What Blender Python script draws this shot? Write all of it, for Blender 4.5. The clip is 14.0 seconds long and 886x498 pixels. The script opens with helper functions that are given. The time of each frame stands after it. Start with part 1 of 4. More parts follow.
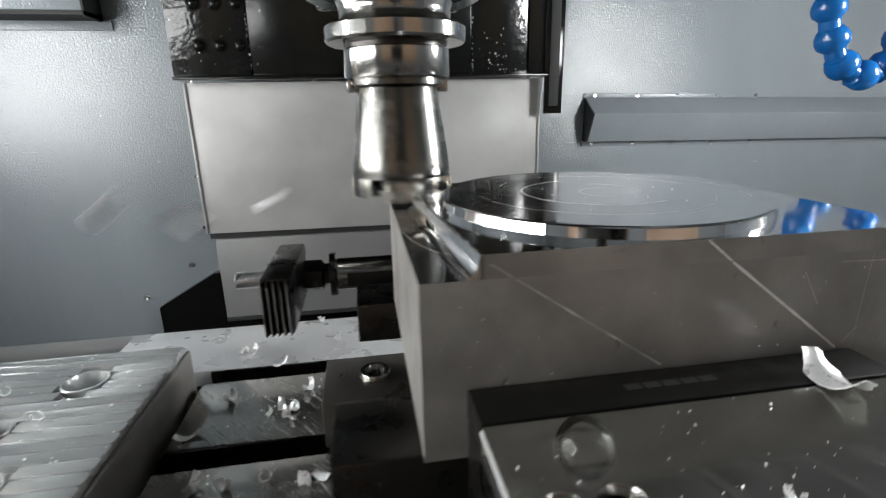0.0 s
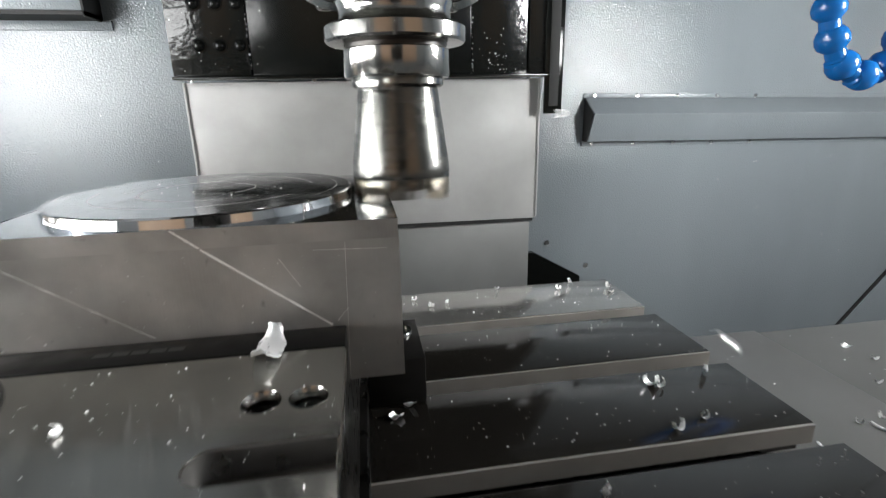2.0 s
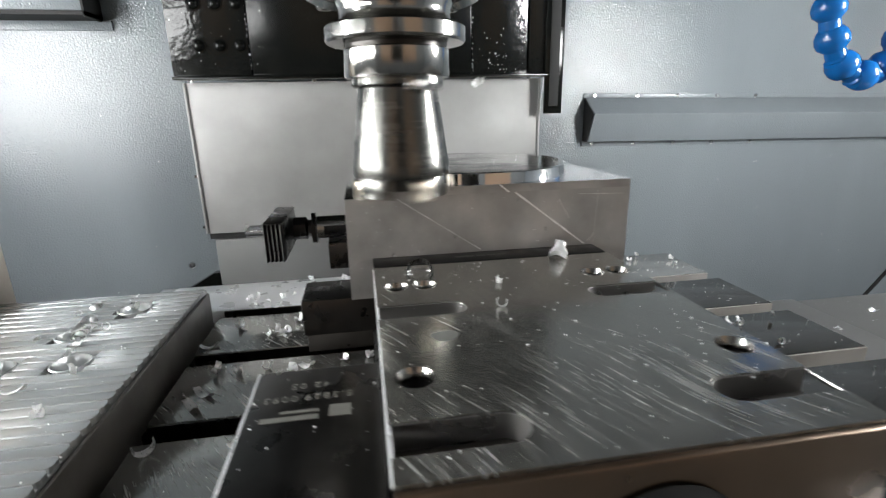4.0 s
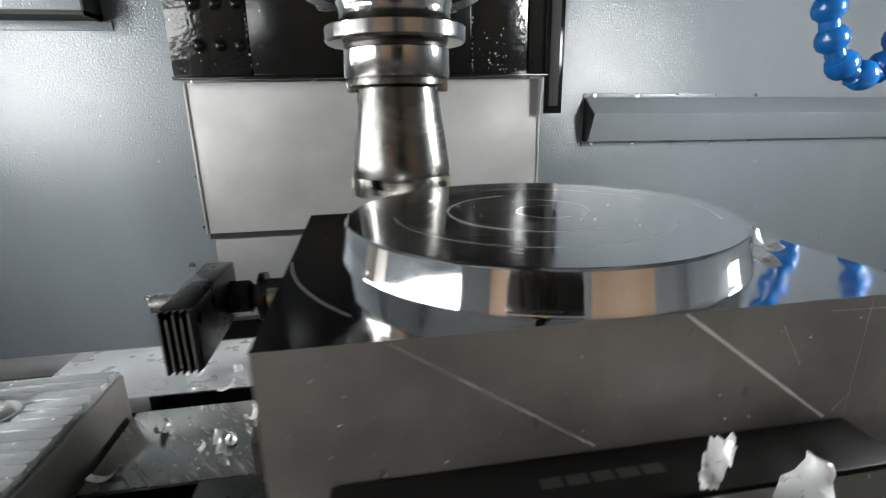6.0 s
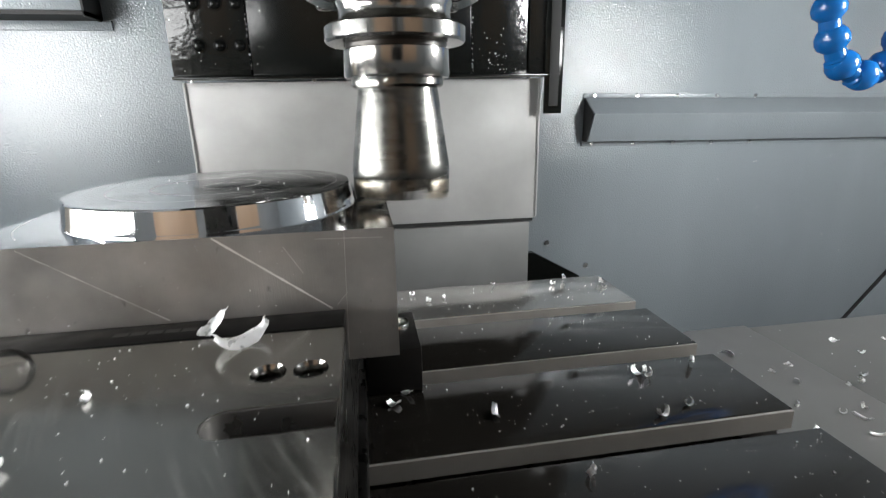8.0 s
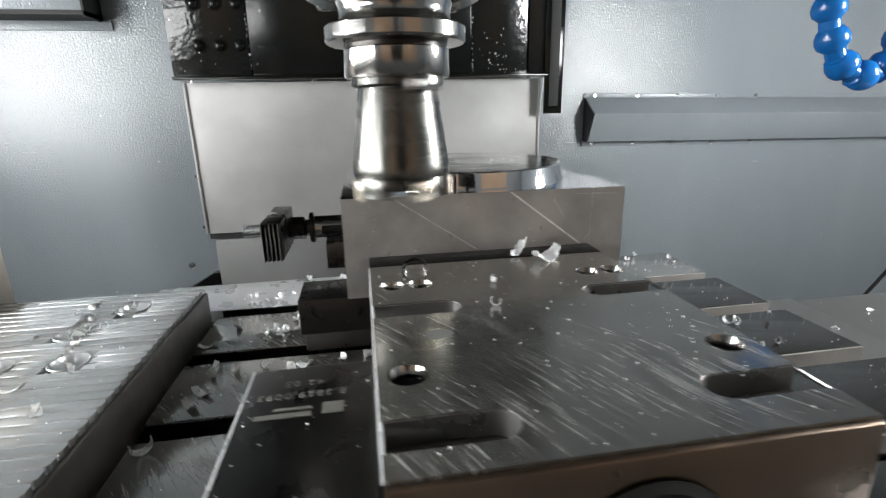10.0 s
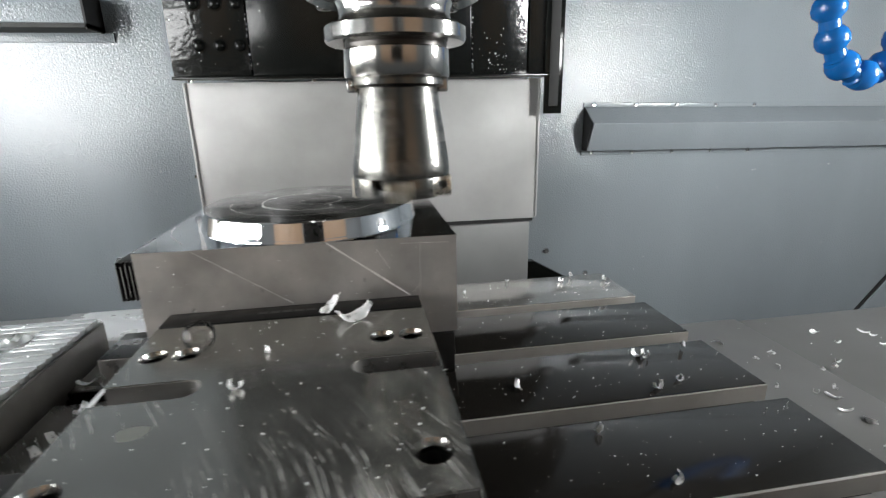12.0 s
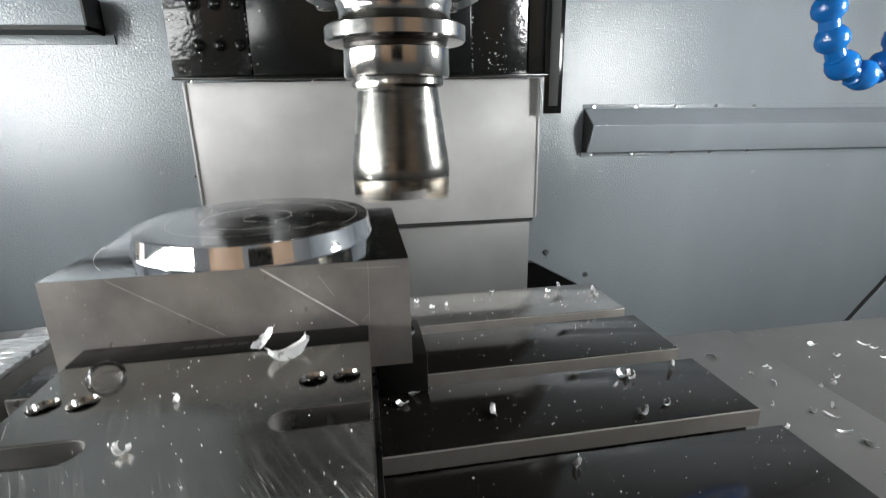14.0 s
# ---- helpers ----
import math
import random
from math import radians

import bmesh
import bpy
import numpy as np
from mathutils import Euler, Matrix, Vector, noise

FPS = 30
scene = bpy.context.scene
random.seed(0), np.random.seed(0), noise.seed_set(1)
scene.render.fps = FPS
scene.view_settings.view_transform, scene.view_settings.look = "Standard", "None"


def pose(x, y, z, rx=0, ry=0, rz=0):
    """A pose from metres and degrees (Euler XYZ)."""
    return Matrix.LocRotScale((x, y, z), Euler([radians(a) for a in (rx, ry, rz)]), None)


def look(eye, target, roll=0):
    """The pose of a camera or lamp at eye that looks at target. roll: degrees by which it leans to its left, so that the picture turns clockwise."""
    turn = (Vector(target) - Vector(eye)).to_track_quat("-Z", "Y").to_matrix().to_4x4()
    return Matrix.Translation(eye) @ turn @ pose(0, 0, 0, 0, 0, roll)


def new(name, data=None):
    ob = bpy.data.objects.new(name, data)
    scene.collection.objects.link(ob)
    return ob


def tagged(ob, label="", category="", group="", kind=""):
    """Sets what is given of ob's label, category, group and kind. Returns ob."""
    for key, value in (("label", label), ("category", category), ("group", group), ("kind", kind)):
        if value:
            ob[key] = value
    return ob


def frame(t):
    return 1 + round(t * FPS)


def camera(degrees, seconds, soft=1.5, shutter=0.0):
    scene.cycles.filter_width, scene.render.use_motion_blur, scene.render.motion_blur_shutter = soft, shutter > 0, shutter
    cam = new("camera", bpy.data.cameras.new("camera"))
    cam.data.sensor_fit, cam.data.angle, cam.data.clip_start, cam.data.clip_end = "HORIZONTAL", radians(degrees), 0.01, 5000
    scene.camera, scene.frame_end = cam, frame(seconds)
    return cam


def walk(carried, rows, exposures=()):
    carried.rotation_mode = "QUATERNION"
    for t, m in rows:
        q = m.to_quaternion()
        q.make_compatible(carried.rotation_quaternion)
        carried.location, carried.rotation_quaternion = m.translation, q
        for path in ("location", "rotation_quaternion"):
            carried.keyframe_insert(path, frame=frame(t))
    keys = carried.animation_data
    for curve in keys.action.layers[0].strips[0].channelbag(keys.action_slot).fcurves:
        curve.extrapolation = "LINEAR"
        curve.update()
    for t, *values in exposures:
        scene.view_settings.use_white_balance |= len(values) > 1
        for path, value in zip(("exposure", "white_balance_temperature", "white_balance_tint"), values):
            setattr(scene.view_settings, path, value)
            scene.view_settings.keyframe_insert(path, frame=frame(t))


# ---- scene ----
# The camera rides on the milling head, which goes up and down; the table slides beneath it.
cam = camera(84.96, 14.0, soft=1.2, shutter=0.4)
# seconds, slide of the table along x and y, drop of the head (0 is the head's highest working place)
RIDE = [(0.0, 0.0275, -0.0768, 0.0124), (0.3, 0.0101, -0.0867, 0.0124), (0.6, -0.0084, -0.0938, 0.0124),
        (1.0, -0.0343, -0.0926, 0.0124), (1.5, -0.0633, -0.0778, 0.0124), (2.0, -0.0718, -0.0452, 0.0124),
        (2.5, -0.0704, -0.0109, 0.0124), (3.0, -0.0451, 0.0072, 0.0124), (3.2, -0.0330, 0.0122, 0.0124),
        (3.6, -0.0092, 0.0151, 0.0124), (4.0, 0.0133, 0.0061, 0.0124), (4.4, 0.0295, -0.0119, 0.0124),
        (4.8, 0.0361, -0.0352, 0.0124), (5.1, 0.0338, -0.0537, 0.0124), (5.3, 0.0297, -0.0659, 0.0124),
        (5.6, 0.0192, -0.0802, 0.0124), (6.0, 0.0051, -0.0956, 0.0124), (6.5, -0.0278, -0.1017, 0.0124),
        (7.0, -0.0499, -0.0845, 0.0124), (7.5, -0.0689, -0.0593, 0.0124), (8.0, -0.0723, -0.0355, 0.0124),
        (8.2, -0.0700, -0.0252, 0.0124), (8.6, -0.0606, -0.0056, 0.0124), (9.0, -0.0445, 0.0086, 0.0124),
        (9.4, -0.0232, 0.0155, 0.0124), (9.8, -0.0001, 0.0129, 0.0124), (10.15, 0.0177, 0.0026, 0.0124),
        (10.3, 0.0198, -0.0007, 0.0103), (10.5, 0.0198, -0.0004, 0.0003), (11.0, 0.0, 0.0, 0.0),
        (11.5, -0.0249, 0.0008, 0.0), (12.0, -0.0499, 0.0013, 0.0), (12.5, -0.0732, 0.0015, 0.0),
        (12.7, -0.0732, 0.0016, 0.0048), (13.0, -0.0722, -0.0027, 0.0107), (13.2, -0.0706, -0.0103, 0.0110),
        (13.5, -0.0670, -0.0175, 0.0108), (13.7, -0.0673, -0.0140, 0.0080), (14.0, -0.0672, -0.0141, -0.0023)]
EYE = Vector((0.0, 0.0, 0.1403))
GAZE = Vector((0.15242, 0.94873, -0.27693))
walk(cam, [(t, look(EYE - Vector((0, 0, d)), EYE - Vector((0, 0, d)) + GAZE, -1.19)) for t, x, y, d in RIDE],
     exposures=[(0.0, -0.2), (0.5, -0.15), (1.0, 0.0), (1.6, 0.02), (3.2, 0.12), (5.3, -0.14), (6.5, -0.12), (7.5, 0.06), (10.5, 0.03), (12.5, 0.08), (14.0, 0.07)])

# ---- light ----
world = bpy.data.worlds.new("world")
world.use_nodes = True
world.node_tree.nodes["Background"].inputs[0].default_value = (0.5, 0.55, 0.6, 1)
world.node_tree.nodes["Background"].inputs[1].default_value = 0.02
scene.world = world
scene.view_settings.exposure = 0.0


# ---- materials ----
def material(name, colour, rough=0.5, metal=0.0, coat=0.0):
    m = bpy.data.materials.new(name)
    m.use_nodes = True
    b = m.node_tree.nodes["Principled BSDF"]
    b.inputs["Base Color"].default_value = (*colour, 1)
    b.inputs["Roughness"].default_value, b.inputs["Metallic"].default_value = rough, metal
    b.inputs["Coat Weight"].default_value = coat
    return m, m.node_tree, b


def add(tree, kind, **inputs):
    n = tree.nodes.new(kind)
    for key, value in inputs.items():
        n.inputs[key.replace("_", " ")].default_value = value
    return n


def coords(tree, scale=(1, 1, 1), turn=0.0):
    c = tree.nodes.new("ShaderNodeTexCoord")
    m = add(tree, "ShaderNodeMapping", Scale=scale, Rotation=(0, 0, turn))
    tree.links.new(c.outputs["Object"], m.inputs[0])
    return m.outputs[0]


def ramp(tree, src, stops):
    n = tree.nodes.new("ShaderNodeValToRGB")
    while len(n.color_ramp.elements) < len(stops):
        n.color_ramp.elements.new(0.5)
    for e, (p, v) in zip(n.color_ramp.elements, stops):
        e.position, e.color = p, (*(v if isinstance(v, tuple) else (v, v, v)), 1)
    tree.links.new(src, n.inputs[0])
    return n.outputs[0]


def noisy(tree, scale, detail=3.0, stretch=(1, 1, 1), turn=0.0, distort=0.0):
    n = add(tree, "ShaderNodeTexNoise", Scale=scale, Detail=detail, Distortion=distort)
    tree.links.new(coords(tree, stretch, turn), n.inputs["Vector"])
    return n.outputs[0]


def bump(tree, b, src, strength, distance, after=None):
    n = add(tree, "ShaderNodeBump", Strength=strength, Distance=distance)
    tree.links.new(src, n.inputs["Height"])
    if after:
        tree.links.new(after, n.inputs["Normal"])
    tree.links.new(n.outputs[0], b.inputs["Normal"])
    return n.outputs[0]


def painted(name, colour, rough=0.33, peel=0.85, size=330):
    """Orange-peel machine paint with faint runs of dried coolant."""
    m, t, b = material(name, colour, rough)
    stains = noisy(t, 7, 5, (1, 1, 0.25))
    dark, light = tuple(c * 0.9 for c in colour), tuple(c * 1.08 for c in colour)
    t.links.new(ramp(t, stains, [(0.3, dark), (0.7, light)]), b.inputs["Base Color"])
    t.links.new(ramp(t, noisy(t, 26, 4), [(0.2, rough * 0.95), (0.8, rough * 1.06)]), b.inputs["Roughness"])
    bump(t, b, noisy(t, size, 2.0), peel, 0.0010)
    return m


def metal(name, colour, rough, grain=(1, 1, 1), grain_scale=300, depth=0.00005, turn=0.0, blotch=18, metallic=1.0, spread=0.25, wear=0.3):
    """Bare metal with a directional grain, smudges and a little dirt."""
    m, t, b = material(name, colour, rough, metallic)
    t.links.new(ramp(t, noisy(t, blotch, 5), [(0.3, tuple(c * (1 - spread) for c in colour)), (0.7, tuple(min(1, c * (1 + spread * 0.5)) for c in colour))]), b.inputs["Base Color"])
    t.links.new(ramp(t, noisy(t, blotch * 2.3, 6), [(0.3, rough * (1 - wear)), (0.75, rough * (1 + wear))]), b.inputs["Roughness"])
    bump(t, b, noisy(t, grain_scale, 3, grain, turn), 0.6, depth)
    return m


PAINT = painted("grey_paint", (0.180, 0.201, 0.215), 0.08, 0.62, 450)
BLACK = painted("black_paint", (0.004, 0.0045, 0.004), 0.14, 0.10, 90)
DOOR = painted("dark_door_paint", (0.12, 0.126, 0.13), 0.4, 0.2)
BLACK_WET = painted("splashed_black_paint", (0.005, 0.0055, 0.005), 0.16, 0.5, 120)
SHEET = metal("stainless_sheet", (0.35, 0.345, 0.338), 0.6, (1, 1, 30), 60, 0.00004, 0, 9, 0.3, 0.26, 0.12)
# the lower sheet's steel: a darker grey than the upper one
SHEET_LOW = metal("darker_stainless_sheet", (0.20, 0.20, 0.197), 0.5, (1, 1, 30), 60, 0.00004, 0, 9, 0.3, 0.16, 0.12)
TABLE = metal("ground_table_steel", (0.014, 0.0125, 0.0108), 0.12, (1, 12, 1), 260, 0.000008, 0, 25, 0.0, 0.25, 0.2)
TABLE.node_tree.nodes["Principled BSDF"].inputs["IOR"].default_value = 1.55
# Brighter copy of the table steel; the far strip's grazing reflection is in its colour.
TABLE_FAR = metal("sheen_table_steel", (0.50, 0.49, 0.47), 0.16, (1, 12, 1), 260, 0.000008, 0, 25, 0.85, 0.2, 0.2)
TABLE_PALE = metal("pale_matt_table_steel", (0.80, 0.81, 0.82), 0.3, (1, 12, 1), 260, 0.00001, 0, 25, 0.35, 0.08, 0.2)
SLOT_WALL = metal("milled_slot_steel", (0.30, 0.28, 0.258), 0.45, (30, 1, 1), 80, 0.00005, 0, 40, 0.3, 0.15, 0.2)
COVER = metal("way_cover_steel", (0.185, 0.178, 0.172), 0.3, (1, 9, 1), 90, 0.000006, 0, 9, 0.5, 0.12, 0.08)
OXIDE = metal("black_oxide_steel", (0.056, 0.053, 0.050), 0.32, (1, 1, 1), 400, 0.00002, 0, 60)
CLAMP = metal("blued_clamp_steel", (0.055, 0.050, 0.045), 0.36, (1, 1, 1), 400, 0.00002, 0, 50, 0.5)
GRIP = metal("blackened_grip_steel", (0.010, 0.0095, 0.009), 0.4, (1, 1, 1), 400, 0.00002, 0, 60, 0.0)
GRIP.node_tree.nodes["Principled BSDF"].inputs["IOR"].default_value = 1.2
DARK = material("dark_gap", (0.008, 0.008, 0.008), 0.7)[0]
CHROME = metal("polished_holder_steel", (0.44, 0.43, 0.41), 0.16, (1, 1, 40), 120, 0.00002, 0, 40)
CUTTER = metal("nickel_cutter_body", (0.175, 0.172, 0.16), 0.26, (1, 1, 60), 120, 0.00003, 0, 50)
CARBIDE = metal("carbide_insert", (0.72, 0.66, 0.55), 0.3)
CHIP = metal("aluminium_chip", (0.92, 0.92, 0.92), 0.33, (1, 6, 1), 900, 0.0001, 0, 200, 0.45, 0.08)
SAWN = metal("sawn_aluminium", (0.465, 0.445, 0.422), 0.38, (14, 1, 1), 160, 0.00006, 0, 55, 0.65, 0.32, 0.25)


def stained(m, dark, scale, low, high):
    """Small dark stains over a metal's base colour."""
    t = m.node_tree
    b = t.nodes["Principled BSDF"]
    was = b.inputs["Base Color"].links[0].from_socket
    mix = t.nodes.new("ShaderNodeMix")
    mix.data_type, mix.blend_type = "RGBA", "MULTIPLY"
    mix.inputs["Factor"].default_value = 1.0
    t.links.new(was, mix.inputs["A"])
    t.links.new(ramp(t, noisy(t, scale, 3, (1, 1, 0.6)), [(low, dark), (high, 1.0)]), mix.inputs["B"])
    t.links.new(mix.outputs["Result"], b.inputs["Base Color"])


stained(SAWN, 0.62, 300, 0.25, 0.33)
stained(SAWN, 0.84, 38, 0.34, 0.55)
RIBBED = metal("grey_aluminium_plate", (0.80, 0.81, 0.81), 0.15, (1, 14, 1), 160, 0.000004, 0, 45, 0.62, 0.12)
RUB_TABLE = metal("rubbed_table_steel", (0.20, 0.205, 0.195), 0.45, (1, 1, 1), 300, 0.00005, 0, 18, 0.2)
SIDE = metal("milled_side_steel", (0.30, 0.285, 0.265), 0.4, (1, 1, 1), 300, 0.00004, 0, 30, 0.35)
LINING = metal("milled_notch_wall_steel", (0.27, 0.26, 0.25), 0.34, (1, 1, 1), 300, 0.00004, 0, 60, 0.75)
MARK = material("engraved_marking", (0.21, 0.205, 0.185), 0.5, 0.3)[0]
SPOT = material("dried_coolant", (0.16, 0.165, 0.15), 0.6)[0]
SCORE = material("bright_scratch", (0.85, 0.83, 0.80), 0.6, 0.0)[0]
BLUE = painted("blue_plastic", (0.006, 0.105, 0.34), 0.2, 0.05, 300)
SCREW = metal("zinc_screw", (0.72, 0.72, 0.72), 0.27)
BROWN = painted("brown_door_panel", (0.25, 0.165, 0.105), 0.6, 0.1)


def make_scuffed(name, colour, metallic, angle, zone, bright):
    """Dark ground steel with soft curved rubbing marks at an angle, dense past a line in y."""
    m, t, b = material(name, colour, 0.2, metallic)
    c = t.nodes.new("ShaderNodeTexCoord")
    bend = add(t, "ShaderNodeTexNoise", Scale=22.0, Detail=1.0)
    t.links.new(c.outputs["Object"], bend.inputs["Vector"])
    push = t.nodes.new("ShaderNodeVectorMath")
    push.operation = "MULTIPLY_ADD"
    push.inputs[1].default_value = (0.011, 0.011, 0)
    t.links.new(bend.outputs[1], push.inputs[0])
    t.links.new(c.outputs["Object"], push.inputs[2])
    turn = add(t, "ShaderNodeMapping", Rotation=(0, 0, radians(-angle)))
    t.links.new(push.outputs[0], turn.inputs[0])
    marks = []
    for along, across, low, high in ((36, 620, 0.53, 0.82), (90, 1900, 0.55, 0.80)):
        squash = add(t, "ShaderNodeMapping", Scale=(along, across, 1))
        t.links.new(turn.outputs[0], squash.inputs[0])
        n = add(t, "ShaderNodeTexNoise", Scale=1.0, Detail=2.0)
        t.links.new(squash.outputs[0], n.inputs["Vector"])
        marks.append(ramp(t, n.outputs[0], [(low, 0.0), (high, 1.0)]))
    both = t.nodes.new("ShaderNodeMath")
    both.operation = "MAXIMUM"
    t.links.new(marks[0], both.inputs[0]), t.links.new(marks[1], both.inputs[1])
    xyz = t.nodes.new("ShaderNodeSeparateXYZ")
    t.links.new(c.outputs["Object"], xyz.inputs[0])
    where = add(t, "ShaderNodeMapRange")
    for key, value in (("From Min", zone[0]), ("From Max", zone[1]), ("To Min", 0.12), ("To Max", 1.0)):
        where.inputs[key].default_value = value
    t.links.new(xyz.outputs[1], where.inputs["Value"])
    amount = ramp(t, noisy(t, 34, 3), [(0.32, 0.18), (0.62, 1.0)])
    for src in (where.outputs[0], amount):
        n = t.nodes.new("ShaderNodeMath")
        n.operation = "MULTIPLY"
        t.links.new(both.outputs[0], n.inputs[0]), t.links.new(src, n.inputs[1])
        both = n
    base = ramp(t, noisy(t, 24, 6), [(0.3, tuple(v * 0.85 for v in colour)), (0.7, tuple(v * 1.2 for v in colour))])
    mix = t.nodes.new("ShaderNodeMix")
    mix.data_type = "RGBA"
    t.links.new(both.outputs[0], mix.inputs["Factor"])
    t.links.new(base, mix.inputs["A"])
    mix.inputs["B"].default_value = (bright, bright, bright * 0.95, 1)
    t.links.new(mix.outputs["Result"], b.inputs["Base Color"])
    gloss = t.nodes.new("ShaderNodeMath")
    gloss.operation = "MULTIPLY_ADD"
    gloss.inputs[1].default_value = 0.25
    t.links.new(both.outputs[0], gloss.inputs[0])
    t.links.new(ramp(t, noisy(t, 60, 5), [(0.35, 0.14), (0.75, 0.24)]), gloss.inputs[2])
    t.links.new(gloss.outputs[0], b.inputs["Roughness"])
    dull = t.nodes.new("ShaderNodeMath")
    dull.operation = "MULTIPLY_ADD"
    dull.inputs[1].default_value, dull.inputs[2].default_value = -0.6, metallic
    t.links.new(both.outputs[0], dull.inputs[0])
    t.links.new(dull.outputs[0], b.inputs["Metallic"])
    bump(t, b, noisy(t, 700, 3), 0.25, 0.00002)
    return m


def make_mirror(name, centre, rough):
    """Face-milled mirror finish: fine rings round a centre and a few deeper swirls."""
    m, t, b = material(name, (0.80, 0.80, 0.81), rough, 1.0)
    c = t.nodes.new("ShaderNodeTexCoord")
    mp = add(t, "ShaderNodeMapping", Location=(-centre[0], -centre[1], 0))
    t.links.new(c.outputs["Object"], mp.inputs[0])
    w = add(t, "ShaderNodeTexWave", Scale=120.0, Distortion=1.2, Detail=2.0)
    w.wave_type, w.rings_direction = "RINGS", "Z"
    t.links.new(mp.outputs[0], w.inputs["Vector"])
    t.links.new(ramp(t, noisy(t, 60, 5), [(0.35, rough * 0.6), (0.75, rough * 1.9)]), b.inputs["Roughness"])
    first = bump(t, b, w.outputs[1], 0.08, 0.00003)
    bump(t, b, noisy(t, 90, 2), 0.06, 0.00004, first)
    return m


BLACK.node_tree.nodes["Principled BSDF"].inputs["Specular IOR Level"].default_value = 0.22
BLACK_WET.node_tree.nodes["Principled BSDF"].inputs["Specular IOR Level"].default_value = 0.35
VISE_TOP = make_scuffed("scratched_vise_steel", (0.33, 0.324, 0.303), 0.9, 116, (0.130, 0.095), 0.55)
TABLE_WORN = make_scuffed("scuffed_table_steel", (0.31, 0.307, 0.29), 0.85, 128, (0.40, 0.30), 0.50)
MIRROR = make_mirror("mirror_milled_aluminium", (0.0294, 0.1899), 0.055)
BOSS_FACE = make_mirror("face_milled_aluminium", (0.0294, 0.1899), 0.11)
SHOULDER = make_mirror("milled_shoulder_aluminium", (0.0294, 0.1899), 0.06)


def glowing(name, strength):
    m, t, b = material(name, (0.8, 0.8, 0.8), 0.4)
    b.inputs["Emission Color"].default_value = (0.985, 1.0, 1.0, 1)
    b.inputs["Emission Strength"].default_value = strength
    return m


LED, LED_PANEL = glowing("led_lens", 117), glowing("led_panel_lens", 22)


# ---- mesh helpers ----
def mesh_of(bm, name, mat, smooth=0.6):
    bmesh.ops.recalc_face_normals(bm, faces=bm.faces[:])
    me = bpy.data.meshes.new(name)
    bm.to_mesh(me)
    bm.free()
    for m in mat if isinstance(mat, (list, tuple)) else [mat]:
        me.materials.append(m)
    if smooth:
        me.shade_smooth()
        me.set_sharp_from_angle(angle=smooth)
    return me


def thing(name, label, category, group="", kind=""):
    return tagged(new(name), label, category, group, kind)


def part(name, bm, mat, parent=None, label="", smooth=0.6):
    ob = new(name, mesh_of(bm, name, mat, smooth))
    if parent:
        ob.parent = parent
    if label:
        ob["label"] = label
    return ob


def solid(bm, x0, x1, y0, y1, z0, z1, bevel=0.0, segments=2):
    m = Matrix.LocRotScale(((x0 + x1) / 2, (y0 + y1) / 2, (z0 + z1) / 2), None, (abs(x1 - x0), abs(y1 - y0), abs(z1 - z0)))
    vs = bmesh.ops.create_cube(bm, size=1, matrix=m)["verts"]
    if bevel:
        es = list({e for v in vs for e in v.link_edges})
        bmesh.ops.bevel(bm, geom=es, offset=bevel, segments=segments, affect="EDGES", profile=0.5)
    return bm


def box(*a, **k):
    return solid(bmesh.new(), *a, **k)


def prism(outline, z0, z1, bevel=0.0, place=None):
    """An outline in x and y pulled up from z0 to z1."""
    bm = bmesh.new()
    face = bm.faces.new([bm.verts.new((x, y, z0)) for x, y in outline])
    up = bmesh.ops.extrude_face_region(bm, geom=[face])["geom"]
    bmesh.ops.translate(bm, vec=(0, 0, z1 - z0), verts=[g for g in up if isinstance(g, bmesh.types.BMVert)])
    if bevel:
        bmesh.ops.bevel(bm, geom=bm.edges[:], offset=bevel, segments=2, affect="EDGES", profile=0.5)
    if place:
        bm.transform(place)
    return bm


def lathe(profile, steps=48, place=None, bm=None):
    """Rings of (radius, height) round z."""
    bm = bm or bmesh.new()
    rings, mine = [], []
    for r, z in profile:
        if r < 1e-6:
            rings.append([bm.verts.new((0, 0, z))])
        else:
            rings.append([bm.verts.new((r * math.cos(2 * math.pi * i / steps), r * math.sin(2 * math.pi * i / steps), z)) for i in range(steps)])
        mine += rings[-1]
    for a, b in zip(rings, rings[1:]):
        for i in range(steps):
            j = (i + 1) % steps
            if len(a) == 1 and len(b) == 1:
                continue
            if len(a) == 1:
                bm.faces.new((a[0], b[j], b[i]))
            elif len(b) == 1:
                bm.faces.new((a[i], a[j], b[0]))
            else:
                bm.faces.new((a[i], a[j], b[j], b[i]))
    if place:
        bmesh.ops.transform(bm, matrix=place, verts=mine)
    return bm


def arc(cx, cy, r, a0, a1, n=10):
    return [(cx + r * math.cos(radians(a0 + (a1 - a0) * i / n)), cy + r * math.sin(radians(a0 + (a1 - a0) * i / n))) for i in range(n + 1)]


def bored(outline, holes, z0, z1, steps=28):
    """A plate with round holes right through it."""
    bm = bmesh.new()
    edges = []
    for ring in [outline] + [arc(x, y, r, 0, 360 - 360 / steps, steps - 1) for x, y, r in holes]:
        vs = [bm.verts.new((x, y, z1)) for x, y in ring]
        edges += [bm.edges.new((a, b)) for a, b in zip(vs, vs[1:] + vs[:1])]
    bmesh.ops.triangle_fill(bm, edges=edges, use_beauty=True)
    geom = bmesh.ops.extrude_face_region(bm, geom=bm.faces[:])["geom"]
    bmesh.ops.translate(bm, vec=(0, 0, z0 - z1), verts=[g for g in geom if isinstance(g, bmesh.types.BMVert)])
    return bm


